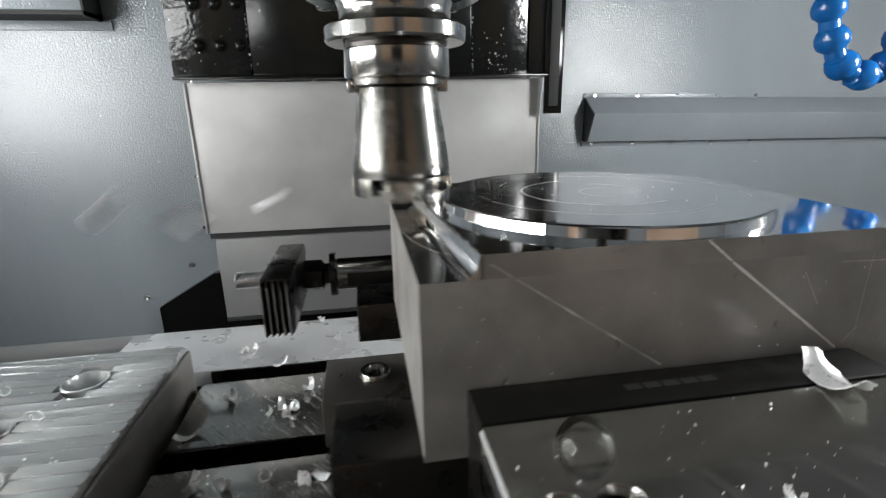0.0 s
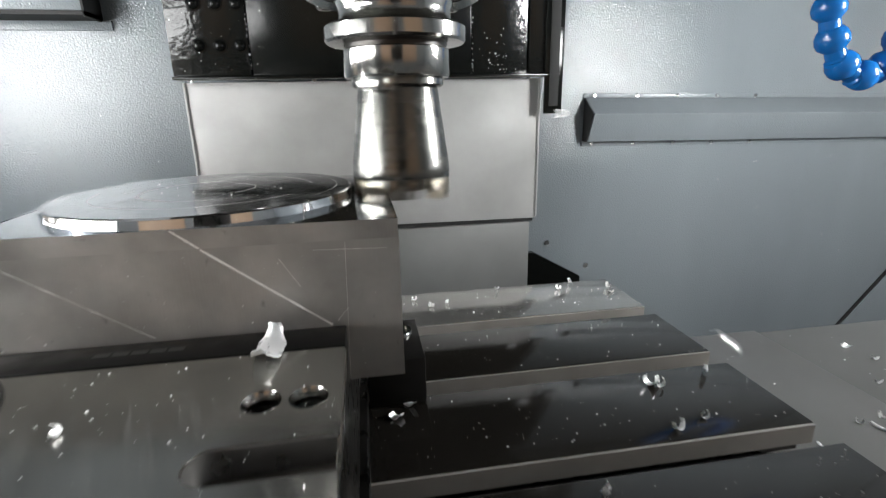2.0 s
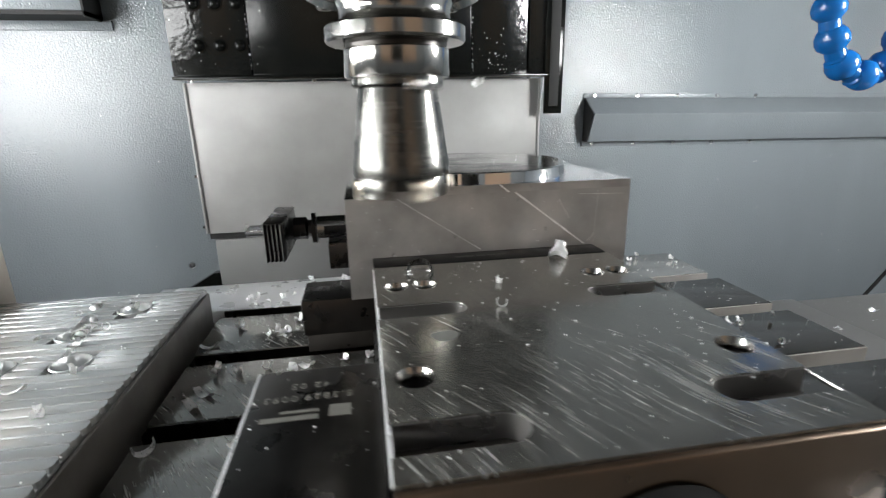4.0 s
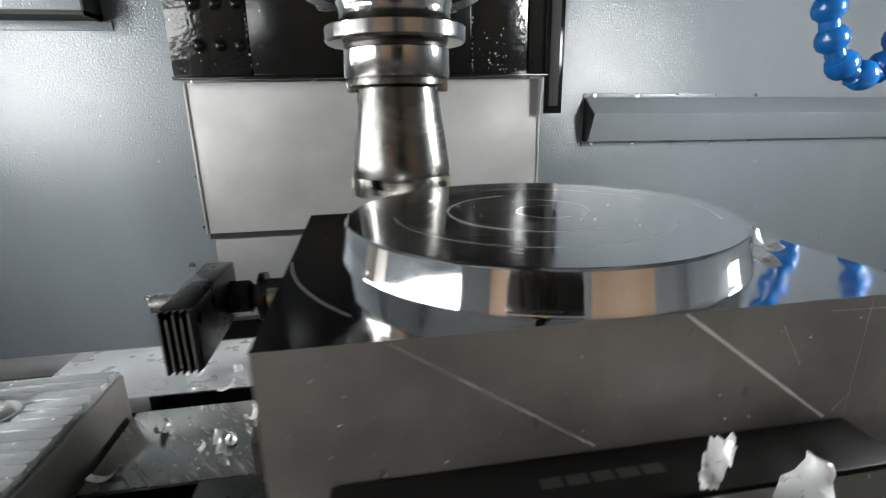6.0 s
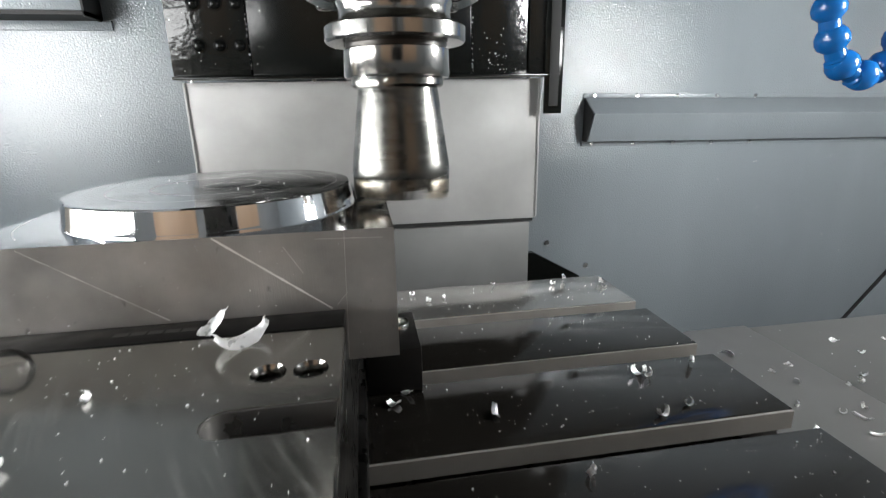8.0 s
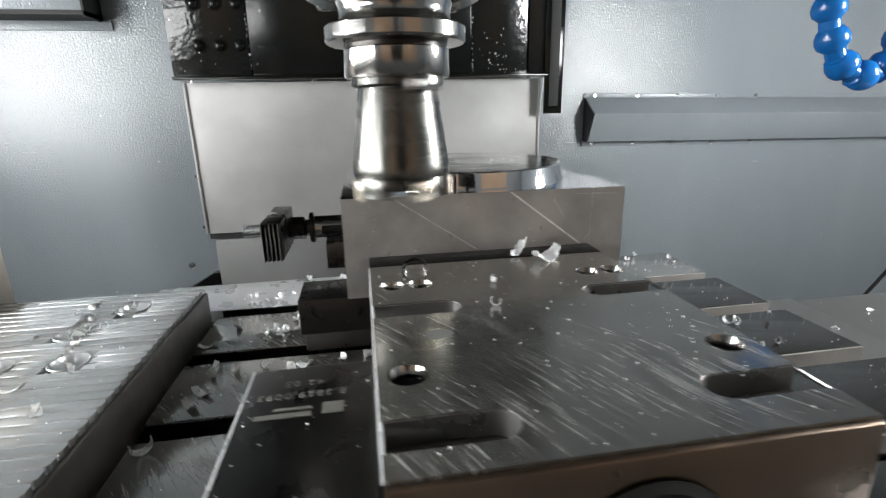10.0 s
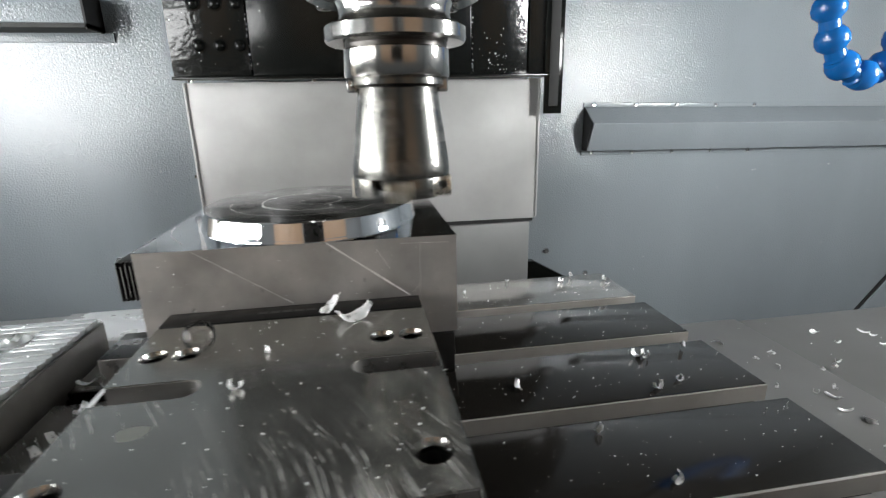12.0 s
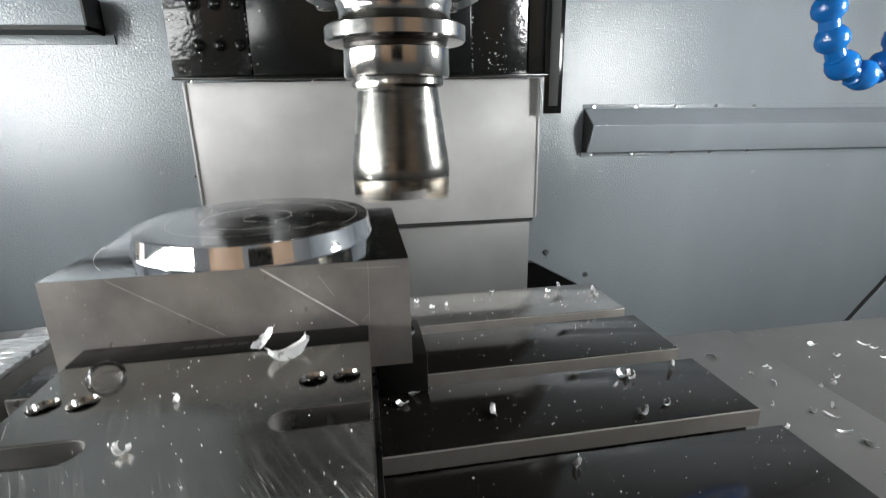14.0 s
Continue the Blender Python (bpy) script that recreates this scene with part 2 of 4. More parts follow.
def screw_head(r, h):
    """A domed socket screw with its recess."""
    return lathe([(0, h * 0.45), (r * 0.42, h * 0.45), (r * 0.46, h * 0.98), (r * 0.75, h), (r * 0.95, h * 0.75), (r, h * 0.2), (r, 0)], 20)


ON_TABLE, ON_HEAD = [], []


def rides(ob, at=None):
    """The thing slides with the table."""
    ON_TABLE.append((ob, at or Matrix()))
    return ob


def lifts(ob):
    """The thing goes up and down with the head."""
    ON_HEAD.append(ob)
    return ob


# ---- enclosure ----
def structure(name, bm, mat, label, smooth=0.6):
    return tagged(part(name, bm, mat, None, "", smooth), label, name.split("_")[0], "", "structure")


structure("wall_back", box(-0.85, 1.05, 0.651, 0.68, -0.45, 0.75), PAINT, "grey painted sheet metal back wall with orange-peel texture")
structure("wall_left", box(-0.88, -0.85, -0.55, 0.68, -0.45, 0.75), PAINT, "grey painted sheet metal side wall of the enclosure")
structure("wall_right", box(1.05, 1.08, -0.55, 0.68, -0.45, 0.75), PAINT, "grey painted sheet metal side wall of the enclosure")
structure("wall_front", box(-0.88, 1.08, -0.58, -0.55, -0.45, 0.75), DOOR, "dark grey painted front door of the enclosure")
for x0, x1 in ((-0.50, -0.09), (0.12, 0.55)):
    structure("door_panel", box(x0, x1, -0.551, -0.540, -0.05, 0.36, bevel=0.003), BROWN, "brown panel of the enclosure door")
structure("ceiling", box(-0.88, 1.08, -0.58, 0.68, 0.75, 0.78), DOOR, "dark grey painted roof of the machine enclosure")
structure("floor", box(-0.88, 1.08, -0.58, 0.68, -0.48, -0.45), COVER, "bare metal bed of the machine enclosure")


def work_light(x, y, z0, z1, r):
    """An upright LED tube lamp with end caps and its bracket to the wall."""
    ob = thing("work_light", "upright white LED tube lamp lighting the enclosure", "lamp", "lamps of the enclosure")
    part("lens", lathe([(0, z0), (r, z0), (r, z1), (0, z1)], 32), LED, ob)
    for a, b in ((z0 - 0.03, z0 - 0.001), (z1 + 0.001, z1 + 0.03)):
        part("end_cap", lathe([(0, a), (r * 1.15, a), (r * 1.15, b), (0, b)], 32), SCREW, ob)
    part("post", lathe([(0, z1 + 0.03), (0.012, z1 + 0.03), (0.012, 0.7505), (0, 0.7505)], 16), SCREW, ob)
    ob.matrix_basis = pose(x, y, 0)
    return ob


def panel_light(x, y0, y1, z0, z1):
    """A long LED panel lamp in a metal housing, hung from the roof on two posts."""
    ob = thing("work_light", "long white LED panel lamp lighting the enclosure", "lamp", "lamps of the enclosure")
    part("lens", box(x - 0.002, x, y0, y1, z0, z1, bevel=0.0008), LED_PANEL, ob)
    part("housing", box(x - 0.03, x - 0.003, y0 - 0.008, y1 + 0.008, z0 - 0.008, z1 + 0.008, bevel=0.003), SCREW, ob)
    for y in (y0 + 0.05, y1 - 0.05):
        part("post", lathe([(0, z1 + 0.007), (0.008, z1 + 0.007), (0.008, 0.7505), (0, 0.7505)], 16, Matrix.Translation((x - 0.016, y, 0))), SCREW, ob)
    return ob


panel_light(-0.57, -0.32, 0.44, 0.09, 0.20)
work_light(-0.665, 0.10, 0.220, 0.430, 0.024)
work_light(0.580, 0.10, 0.165, 0.285, 0.048)


def ledge():
    """A folded sheet ledge with a sloped top, end cap and screwed flanges."""
    ob = thing("wall_ledge", "grey folded sheet metal ledge screwed to the back wall", "ledge", "", "structure")
    sec = [(0.0, 0.1395), (-0.030, 0.1185), (-0.030, 0.1165), (-0.014, 0.0815), (0.0, 0.0815)]
    bm = bmesh.new()
    a = [bm.verts.new((0.306, 0.650 + y, z)) for y, z in sec]
    b = [bm.verts.new((1.04, 0.650 + y, z - 0.011)) for y, z in sec]
    for i in range(len(sec)):
        j = (i + 1) % len(sec)
        bm.faces.new((a[i], a[j], b[j], b[i]))
    bm.faces.new(a[::-1]), bm.faces.new(b)
    part("ledge_body", bm, PAINT, ob)
    # the ledge's shaded end is put in as a near-black plate
    part("end_cap", prism([(0.0, 0.1395), (-0.028, 0.1185), (-0.013, 0.0815), (0.0, 0.0815)], 0, 0.0012, 0, Matrix.Translation((0.3055, 0.650, 0)) @ Matrix(((0, 0, -1, 0), (1, 0, 0, 0), (0, 1, 0, 0), (0, 0, 0, 1)))), DARK, ob, "end cap coloured dark for its shade")
    for z0, z1 in ((0.1395, 0.1455), (0.0745, 0.0815)):
        bm = box(0.303, 1.04, 0.649, 0.6515, z0, z1, bevel=0.0006)
        for v in bm.verts:
            v.co.z -= (v.co.x - 0.303) * 0.015
        part("flange", bm, PAINT, ob)
        for i in range(5):
            x = 0.318 + i * 0.062
            s = part("screw", screw_head(0.0028, 0.0018), SCREW, ob)
            s.matrix_basis = pose(x, 0.649, (z0 + z1) / 2 - (x - 0.303) * 0.015, 90)
    return ob


ledge()


def wall_box():
    ob = thing("wall_cover", "grey raised sheet metal cover on the back wall", "panel", "", "structure")
    part("cover_body", box(-0.70, -0.281, 0.615, 0.651, 0.236, 0.265, bevel=0.002), PAINT, ob)
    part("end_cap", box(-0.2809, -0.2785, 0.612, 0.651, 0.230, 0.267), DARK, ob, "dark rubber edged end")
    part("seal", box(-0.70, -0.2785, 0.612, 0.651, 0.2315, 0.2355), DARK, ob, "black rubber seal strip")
    part("flange", box(-0.70, -0.2690, 0.648, 0.6515, 0.2215, 0.2315, bevel=0.0008), PAINT, ob)
    return ob


wall_box()


def column_base():
    ob = thing("column_base", "black cast column base in the shadow behind the covers", "machine column", "", "structure")
    shape = [(-0.2735, -0.42), (-0.2735, -0.1135), (-0.2003, -0.0715), (0.2353, -0.0735), (0.3076, -0.1141), (0.3098, -0.42)]
    part("casting", prism(shape, 0, 0.012, 0, Matrix.Translation((0, 0.651, 0)) @ pose(0, 0, 0, 90)), BLACK, ob)
    return ob


column_base()
for x, z in ((-0.2904, -0.1015), (-0.2289, -0.0617), (0.2582, -0.0624), (0.3212, -0.1017)):
    s = tagged(part("wall_screw", screw_head(0.0042, 0.003), SCREW), "zinc plated socket screw in the grey back wall", "screw", "screws of the back wall")
    s.matrix_basis = pose(x, 0.651, z, 90)


def side_panel():
    """The slanted guard where the back wall meets the side."""
    ob = thing("side_guard", "grey slanted sheet metal guard beside the back wall", "guard", "", "structure")
    part("guard_sheet", prism([(0.792, -0.250), (0.95, -0.058), (1.04, -0.058), (1.04, -0.42), (0.95, -0.335)], 0, 0.004, 0.0008, Matrix.Translation((0, 0.649, 0)) @ pose(0, 0, 0, 90)), PAINT, ob)
    part("seal", prism([(0.786, -0.2505), (0.95, -0.0505), (0.95, -0.058), (0.792, -0.2505), (0.95, -0.335), (0.95, -0.341)], 0, 0.003, 0, Matrix.Translation((0, 0.650, 0)) @ pose(0, 0, 0, 90)), DARK, ob, "black rubber seal")
    return ob


side_panel()


# ---- head: black carriage, stainless cover, spindle, hose ----
def carriage():
    ob = thing("head_carriage", "black painted head carriage of the milling machine", "machine head")
    for x0, x1, y in ((-0.1925, -0.1125, 0.584), (-0.1115, 0.1325, 0.586), (0.1335, 0.2000, 0.587), (0.2010, 0.2425, 0.585)):
        bm = box(x0, x1, y, y + 0.02, 0.1795, 0.62, bevel=0.0012)
        part("cover_plate", bm, BLACK_WET if x0 < -0.15 or x0 > 0.13 else BLACK, ob)
    part("bottom_lip", box(-0.1925, 0.224, 0.578, 0.606, 0.1758, 0.1792, bevel=0.0008), BLACK, ob)
    part("guide_strip", box(0.2200, 0.2425, 0.580, 0.584, 0.1330, 0.30, bevel=0.001), BLACK, ob)
    part("guide_slot", box(0.2255, 0.2370, 0.5785, 0.5805, 0.142, 0.30, bevel=0.0005), DARK, ob)
    for x in (-0.162, -0.141, -0.1205):
        for z in (0.210, 0.2508, 0.2916):
            s = part("bolt", lathe([(0, 0.0052), (0.0022, 0.0050), (0.0042, 0.0040), (0.0056, 0.0022), (0.0060, 0.0008), (0.0072, 0.0007), (0.0074, 0)], 24), BLACK, ob)
            s.matrix_basis = pose(x, 0.584, z, 90)
    part("casting", box(-0.11, 0.135, 0.06, 0.575, 0.33, 0.60, bevel=0.012), BLACK, ob)
    return lifts(ob)


carriage()


def column_cover():
    ob = thing("column_cover", "brushed stainless sheet cover of the machine column", "sheet cover")
    bm = prism([(-0.1885, 0.0035), (-0.1885, 0.1735), (0.2225, 0.1750), (0.2205, 0.0008)], 0, 0.002, 0.0004, Matrix.Translation((0, 0.600, 0)) @ pose(0, 0, 0, 90))
    part("upper_sheet", bm, SHEET, ob)
    for x0, x1 in ((-0.1885, -0.1862), (0.2190, 0.2213)):
        part("folded_edge", box(x0, x1, 0.5955, 0.5978, 0.004, 0.1735, bevel=0.0005), SHEET, ob)
    part("gap", box(-0.186, 0.2175, 0.6015, 0.606, -0.004, 0.004), DARK, ob)
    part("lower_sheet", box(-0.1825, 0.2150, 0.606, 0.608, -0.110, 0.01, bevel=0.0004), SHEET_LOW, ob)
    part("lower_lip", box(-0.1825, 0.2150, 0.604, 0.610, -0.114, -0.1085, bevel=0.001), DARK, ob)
    for x in (-0.180, -0.048, 0.205):
        s = part("screw", screw_head(0.0032, 0.0025), SCREW, ob)
        s.matrix_basis = pose(x, 0.5975, 0.1765, 90)
    for z in (0.072, 0.012):
        s = part("screw", screw_head(0.0018, 0.0015), SCREW, ob)
        s.matrix_basis = pose(-0.1900, 0.598, z, 90)
    return lifts(ob)


column_cover()
AX, AY = 0.0118, 0.152


def spindle():
    ob = thing("spindle_nose", "polished steel spindle nose under the machine head", "spindle")
    part("nose_ring", lathe([(0.0140, 0.1755), (0.0225, 0.1722), (0.0235, 0.1702), (0.0250, 0.1708), (0.0300, 0.1745), (0.0345, 0.182), (0.0345, 0.195)], 64, Matrix.Translation((AX, AY, 0))), CHROME, ob)
    part("nose_body", lathe([(0.0345, 0.195), (0.046, 0.198), (0.048, 0.204), (0.048, 0.285), (0.075, 0.290), (0.075, 0.335)], 64, Matrix.Translation((AX, AY, 0))), OXIDE, ob)
    for i in range(4):
        s = part("bolt", screw_head(0.003, 0.0025), CHROME, ob)
        s.matrix_basis = pose(AX + 0.0285 * math.cos(i * 1.57 + 0.8), AY + 0.0285 * math.sin(i * 1.57 + 0.8), 0.1738, 180)
    return lifts(ob)


spindle()


def milling_cutter():
    """Holder with its flange, clamping neck, waisted cutter body and four inserts."""
    ob = thing("milling_cutter", "spinning steel end mill with carbide inserts in its holder", "milling tool")
    part("holder_flange", lathe([(0.0130, 0.1735), (0.0166, 0.1725), (0.0168, 0.1690), (0.0160, 0.1675), (0.0160, 0.1655), (0.0167, 0.1640), (0.0195, 0.1634), (0.0203, 0.1627), (0.0203, 0.1594), (0.0197, 0.1587), (0.0150, 0.1584)], 64), CHROME, ob, "polished steel flange")
    # black ring added to stand in for the flange's shade on the neck
    part("neck_shade_ring", lathe([(0.0100, 0.1587), (0.0147, 0.1587), (0.0147, 0.1570), (0.0100, 0.1568)], 64), OXIDE, ob, "ring blackened for the shade under the flange")
    part("clamping_neck", lathe([(0.0100, 0.1572), (0.0151, 0.1572), (0.0154, 0.1569), (0.0154, 0.1500), (0.0150, 0.1494), (0.0100, 0.1494)], 64), CHROME, ob)
    part("arbor_ring", lathe([(0.0100, 0.1496), (0.0134, 0.1494), (0.0136, 0.1474), (0.0128, 0.1468), (0.0100, 0.1466)], 64), CUTTER, ob)
    for s in (0, 180):
        key = box(-0.0147, -0.0118, -0.0035, 0.0035, 0.1455, 0.1500, bevel=0.0005)
        key.transform(pose(0, 0, 0, 0, 0, s))
        part("drive_key", key, CHROME, ob)
    part("cutter_body", lathe([(0.0100, 0.1470), (0.0118, 0.1466), (0.0122, 0.1440), (0.0127, 0.1400), (0.0134, 0.1350), (0.0142, 0.1290), (0.0148, 0.1250), (0.0150, 0.1222), (0.0147, 0.1212), (0.0096, 0.1206), (0.0088, 0.1170), (0.0060, 0.1166), (0.0055, 0.1185), (0, 0.1185)], 64), CUTTER, ob, "waisted nickel coated cutter body")
    for i in range(4):
        turn = pose(0, 0, 0, 0, 0, 90 * i)
        # the tooth that backs the insert
        tooth = prism(arc(0, 0, 0.01485, -3, 40, 8) + arc(0, 0, 0.0085, 34, -5, 6), 0.1154, 0.1214, 0.0003)
        tooth.transform(turn)
        part("tooth", tooth, CUTTER, ob)
        insert = prism([(0.0098, -0.0032), (0.0154, -0.0032), (0.0154, -0.0008), (0.0098, -0.0008)], 0.1145, 0.1205, 0.0004)
        insert.transform(turn)
        ins = part("insert", insert, CARBIDE, ob, "pale carbide cutting insert")
        hole = lathe([(0, 0.0004), (0.0012, 0.0004), (0.0014, 0.0002), (0.0014, 0)], 12)
        hole.transform(turn @ Matrix.Translation((0.0126, -0.0032, 0.118)) @ pose(0, 0, 0, 90))
        part("insert_screw", hole, OXIDE, ins)
    return ob


cutter = milling_cutter()


def coolant_hose():
    """Ball-and-socket plastic hose hanging in a loop."""
    ob = thing("coolant_hose", "blue segmented plastic coolant hose hanging in a loop", "hose")
    points = [Vector(p) for p in ((0.2900, 0.300, 0.262), (0.2950, 0.300, 0.241), (0.3005, 0.300, 0.2195), (0.3060, 0.300, 0.1985), (0.3125, 0.300, 0.1770), (0.3245, 0.299, 0.1585), (0.3465, 0.298, 0.1535), (0.3620, 0.297, 0.1680), (0.3620, 0.296, 0.1890), (0.3660, 0.295, 0.2110), (0.3700, 0.295, 0.2350))]
    lengths = [0.0]
    for a, b in zip(points, points[1:]):
        lengths.append(lengths[-1] + (b - a).length)
    count = round(lengths[-1] / 0.0205)
    beads = [Vector([float(np.interp(lengths[-1] * i / count, lengths, [p[k] for p in points])) for k in range(3)]) for i in range(count + 1)]
    for a, b in zip(beads, beads[1:]):
        step = (b - a).length
        prof = [(0.0040, -0.003), (0.0074, -0.002), (0.0094, 0.001), (0.0102, 0.0048), (0.0096, 0.0086), (0.0074, 0.0110), (0.0062, 0.0124), (0.0064, step - 0.0024), (0.0076, step - 0.001), (0.0040, step + 0.001)]
        turn = (b - a).to_track_quat("Z", "Y").to_matrix().to_4x4()
        part("hose_segment", lathe(prof, 28, Matrix.Translation(a) @ turn), BLUE, ob)
    part("hose_bracket", box(0.125, 0.300, 0.285, 0.315, 0.335, 0.350, bevel=0.002), OXIDE, ob)
    part("hose_tap", lathe([(0, 0.254), (0.009, 0.254), (0.009, 0.335), (0, 0.335)], 28, Matrix.Translation((0.288, 0.300, 0))), OXIDE, ob)
    return lifts(ob)


coolant_hose()


def filming_camera():
    """The small black camera clamped to the head; it shows only as a dark mirror image in the bright metal."""
    ob = thing("action_camera", "small black action camera clamped to the machine head", "camera")
    part("housing", box(-0.034, 0.036, -0.060, -0.020, 0.115, 0.172, bevel=0.004), OXIDE, ob)
    part("clamp_arm", box(-0.006, 0.008, -0.050, -0.032, 0.171, 0.345, bevel=0.002), OXIDE, ob)
    part("clamp_foot", box(-0.020, 0.022, -0.055, 0.075, 0.344, 0.362, bevel=0.003), OXIDE, ob)
    return lifts(ob)


filming_camera()


# ---- table ----
def machine_table():
    ob = thing("machine_table", "ground steel machine table with T-slots", "machine table")
    fronts = [0.3166, 0.2536, 0.1901, 0.1266, 0.0631, 0.0]
    backs = [0.372] + [y - 0.0118 for y in fronts[:-1]]
    for front, back in zip(fronts, backs):
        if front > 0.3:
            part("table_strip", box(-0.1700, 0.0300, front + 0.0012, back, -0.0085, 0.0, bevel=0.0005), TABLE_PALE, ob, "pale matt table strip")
            # same ground steel as the nearer strips, with the grazing sheen coloured in
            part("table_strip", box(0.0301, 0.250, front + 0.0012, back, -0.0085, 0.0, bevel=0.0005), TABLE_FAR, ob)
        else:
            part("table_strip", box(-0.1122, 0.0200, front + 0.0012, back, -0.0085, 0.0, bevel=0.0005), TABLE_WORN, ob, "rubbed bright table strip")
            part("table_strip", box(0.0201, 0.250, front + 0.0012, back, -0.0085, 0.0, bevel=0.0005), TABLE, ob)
        # the left half of each slot wall carries its shade as a dark colour
        part("slot_wall", box(-0.1120, 0.0199, front, front + 0.0012, -0.0090, -0.0004), OXIDE, ob, "side of a T-slot, coloured dark for its shade")
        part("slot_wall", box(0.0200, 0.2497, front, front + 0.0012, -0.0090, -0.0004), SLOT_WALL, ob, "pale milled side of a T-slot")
    part("table_core", box(-0.46, 0.2495, -0.05, 0.370, -0.052, -0.018), OXIDE, ob)
    part("slot_floor", box(-0.46, 0.2493, -0.05, 0.370, -0.018, -0.0165), COVER, ob)
    for y in fronts:
        part("slot_web", box(-0.46, 0.2494, y + 0.006, y + 0.045, -0.0168, -0.0084), OXIDE, ob)
    part("end_cover", box(0.2505, 0.378, -0.15, 0.360, -0.056, -0.050, bevel=0.001), COVER, ob, "grey way cover sheet")
    part("end_cover", box(0.381, 0.80, -0.15, 0.362, -0.060, -0.0535, bevel=0.001), COVER, ob, "grey way cover sheet")
    part("back_gutter", box(-0.46, 0.25, 0.372, 0.40, -0.02, -0.012, bevel=0.001), COVER, ob)
    return rides(ob)


machine_table()


def ribbed_plate():
    """A plate with flat lands, narrow grooves between them and nibbled land ends along its side."""
    ob = thing("ribbed_plate", "grey aluminium fixture plate with milled grooves and chips", "fixture plate")
    holes = [(-0.1505, 0.2830, 0.0090), (-0.1673, 0.2510, 0.0078), (-0.1515, 0.2192, 0.0088), (-0.1828, 0.2194, 0.0080), (-0.165, 0.170, 0.010)]
    outline = [(-0.245, 0.09), (-0.1195, 0.09), (-0.1195, 0.3125), (-0.245, 0.3125)]
    part("plate", bored(outline, holes, -0.0164, 0.0168), RIBBED, ob)
    pitch = 0.00663
    for k in range(33):
        y = 0.1897 + pitch * (k - 15)
        if y < 0.0905 or y + pitch > 0.3125:
            continue
        y0, y1 = y + 0.00045, y + pitch - 0.00045
        cuts = []
        for hx, hy, r in holes:
            near = min(abs(y0 - hy), abs(y1 - hy)) if not y0 < hy < y1 else 0.0
            if near < r:
                w = math.sqrt(r * r - near * near) + 0.0004
                cuts.append((hx - w, hx + w))
        x = -0.2445
        for c0, c1 in sorted(cuts) + [(-0.1188, 0)]:
            if c0 - x > 0.002:
                nib = 0.0009 if c1 == 0 else 0.0
                out = [(x, y0), (c0 - nib, y0), (c0, y0 + 0.0014), (c0, y1 - 0.0014), (c0 - nib, y1), (x, y1)]
                part("land", prism(out, 0.0166, 0.0194, 0.00018), RIBBED, ob)
            x = max(x, c1)
    for hx, hy, r in holes:
        part("bore", lathe([(r * 1.0, 0.0193), (r * 0.97, 0.0197), (r * 0.90, 0.0196), (r * 0.80, 0.0150), (r * 0.80, 0.004), (0, 0.004)], 32, Matrix.Translation((hx, hy, 0))), RIBBED, ob)
    part("side_bar", box(-0.1194, -0.1175, 0.09, 0.311, -0.0164, 0.0160, bevel=0.0008), SIDE, ob, "brownish milled side")
    return rides(ob)


ribbed_plate()


def end_box():
    ob = thing("end_housing", "beige painted metal housing at the table end", "housing")
    part("shell", box(-0.40, -0.2385, 0.272, 0.327, -0.0164, 0.125, bevel=0.003), painted("beige_paint", (0.42, 0.38, 0.33), 0.45, 0.2), ob)
    part("rim", box(-0.402, -0.2365, 0.270, 0.329, 0.120, 0.128, bevel=0.0015), OXIDE, ob)
    return rides(ob)


end_box()


# ---- vise ----
def slotted_top():
    """The jaw's top plate: four side notches with round ends, six bores."""
    r, L, Rt = 0.0040, -0.0120, 0.0657
    out = [(L, 0.0465), (Rt, 0.0465)]
    for yc in (0.0585, 0.1065):
        out += [(Rt, yc - r)] + arc(0.0480, yc, r, 270, 90, 8) + [(Rt, yc + r)]
    out += [(Rt, 0.1392), (L, 0.1392)]
    for yc in (0.1040, 0.0560):
        out += [(L, yc + r)] + arc(0.0062, yc, r, 90, -90, 8) + [(L, yc - r)]
    holes = [(0.0600, 0.1216, 0.0030), (0.0521, 0.1216, 0.0030), (-0.0063, 0.1213, 0.0030), (0.0017, 0.1213, 0.0030), (0.0593, 0.0728, 0.0033), (-0.0063, 0.0729, 0.0033)]
    return bored(out, [(x, y, r * 1.14) for x, y, r in holes], 0.0752, 0.0806), holes


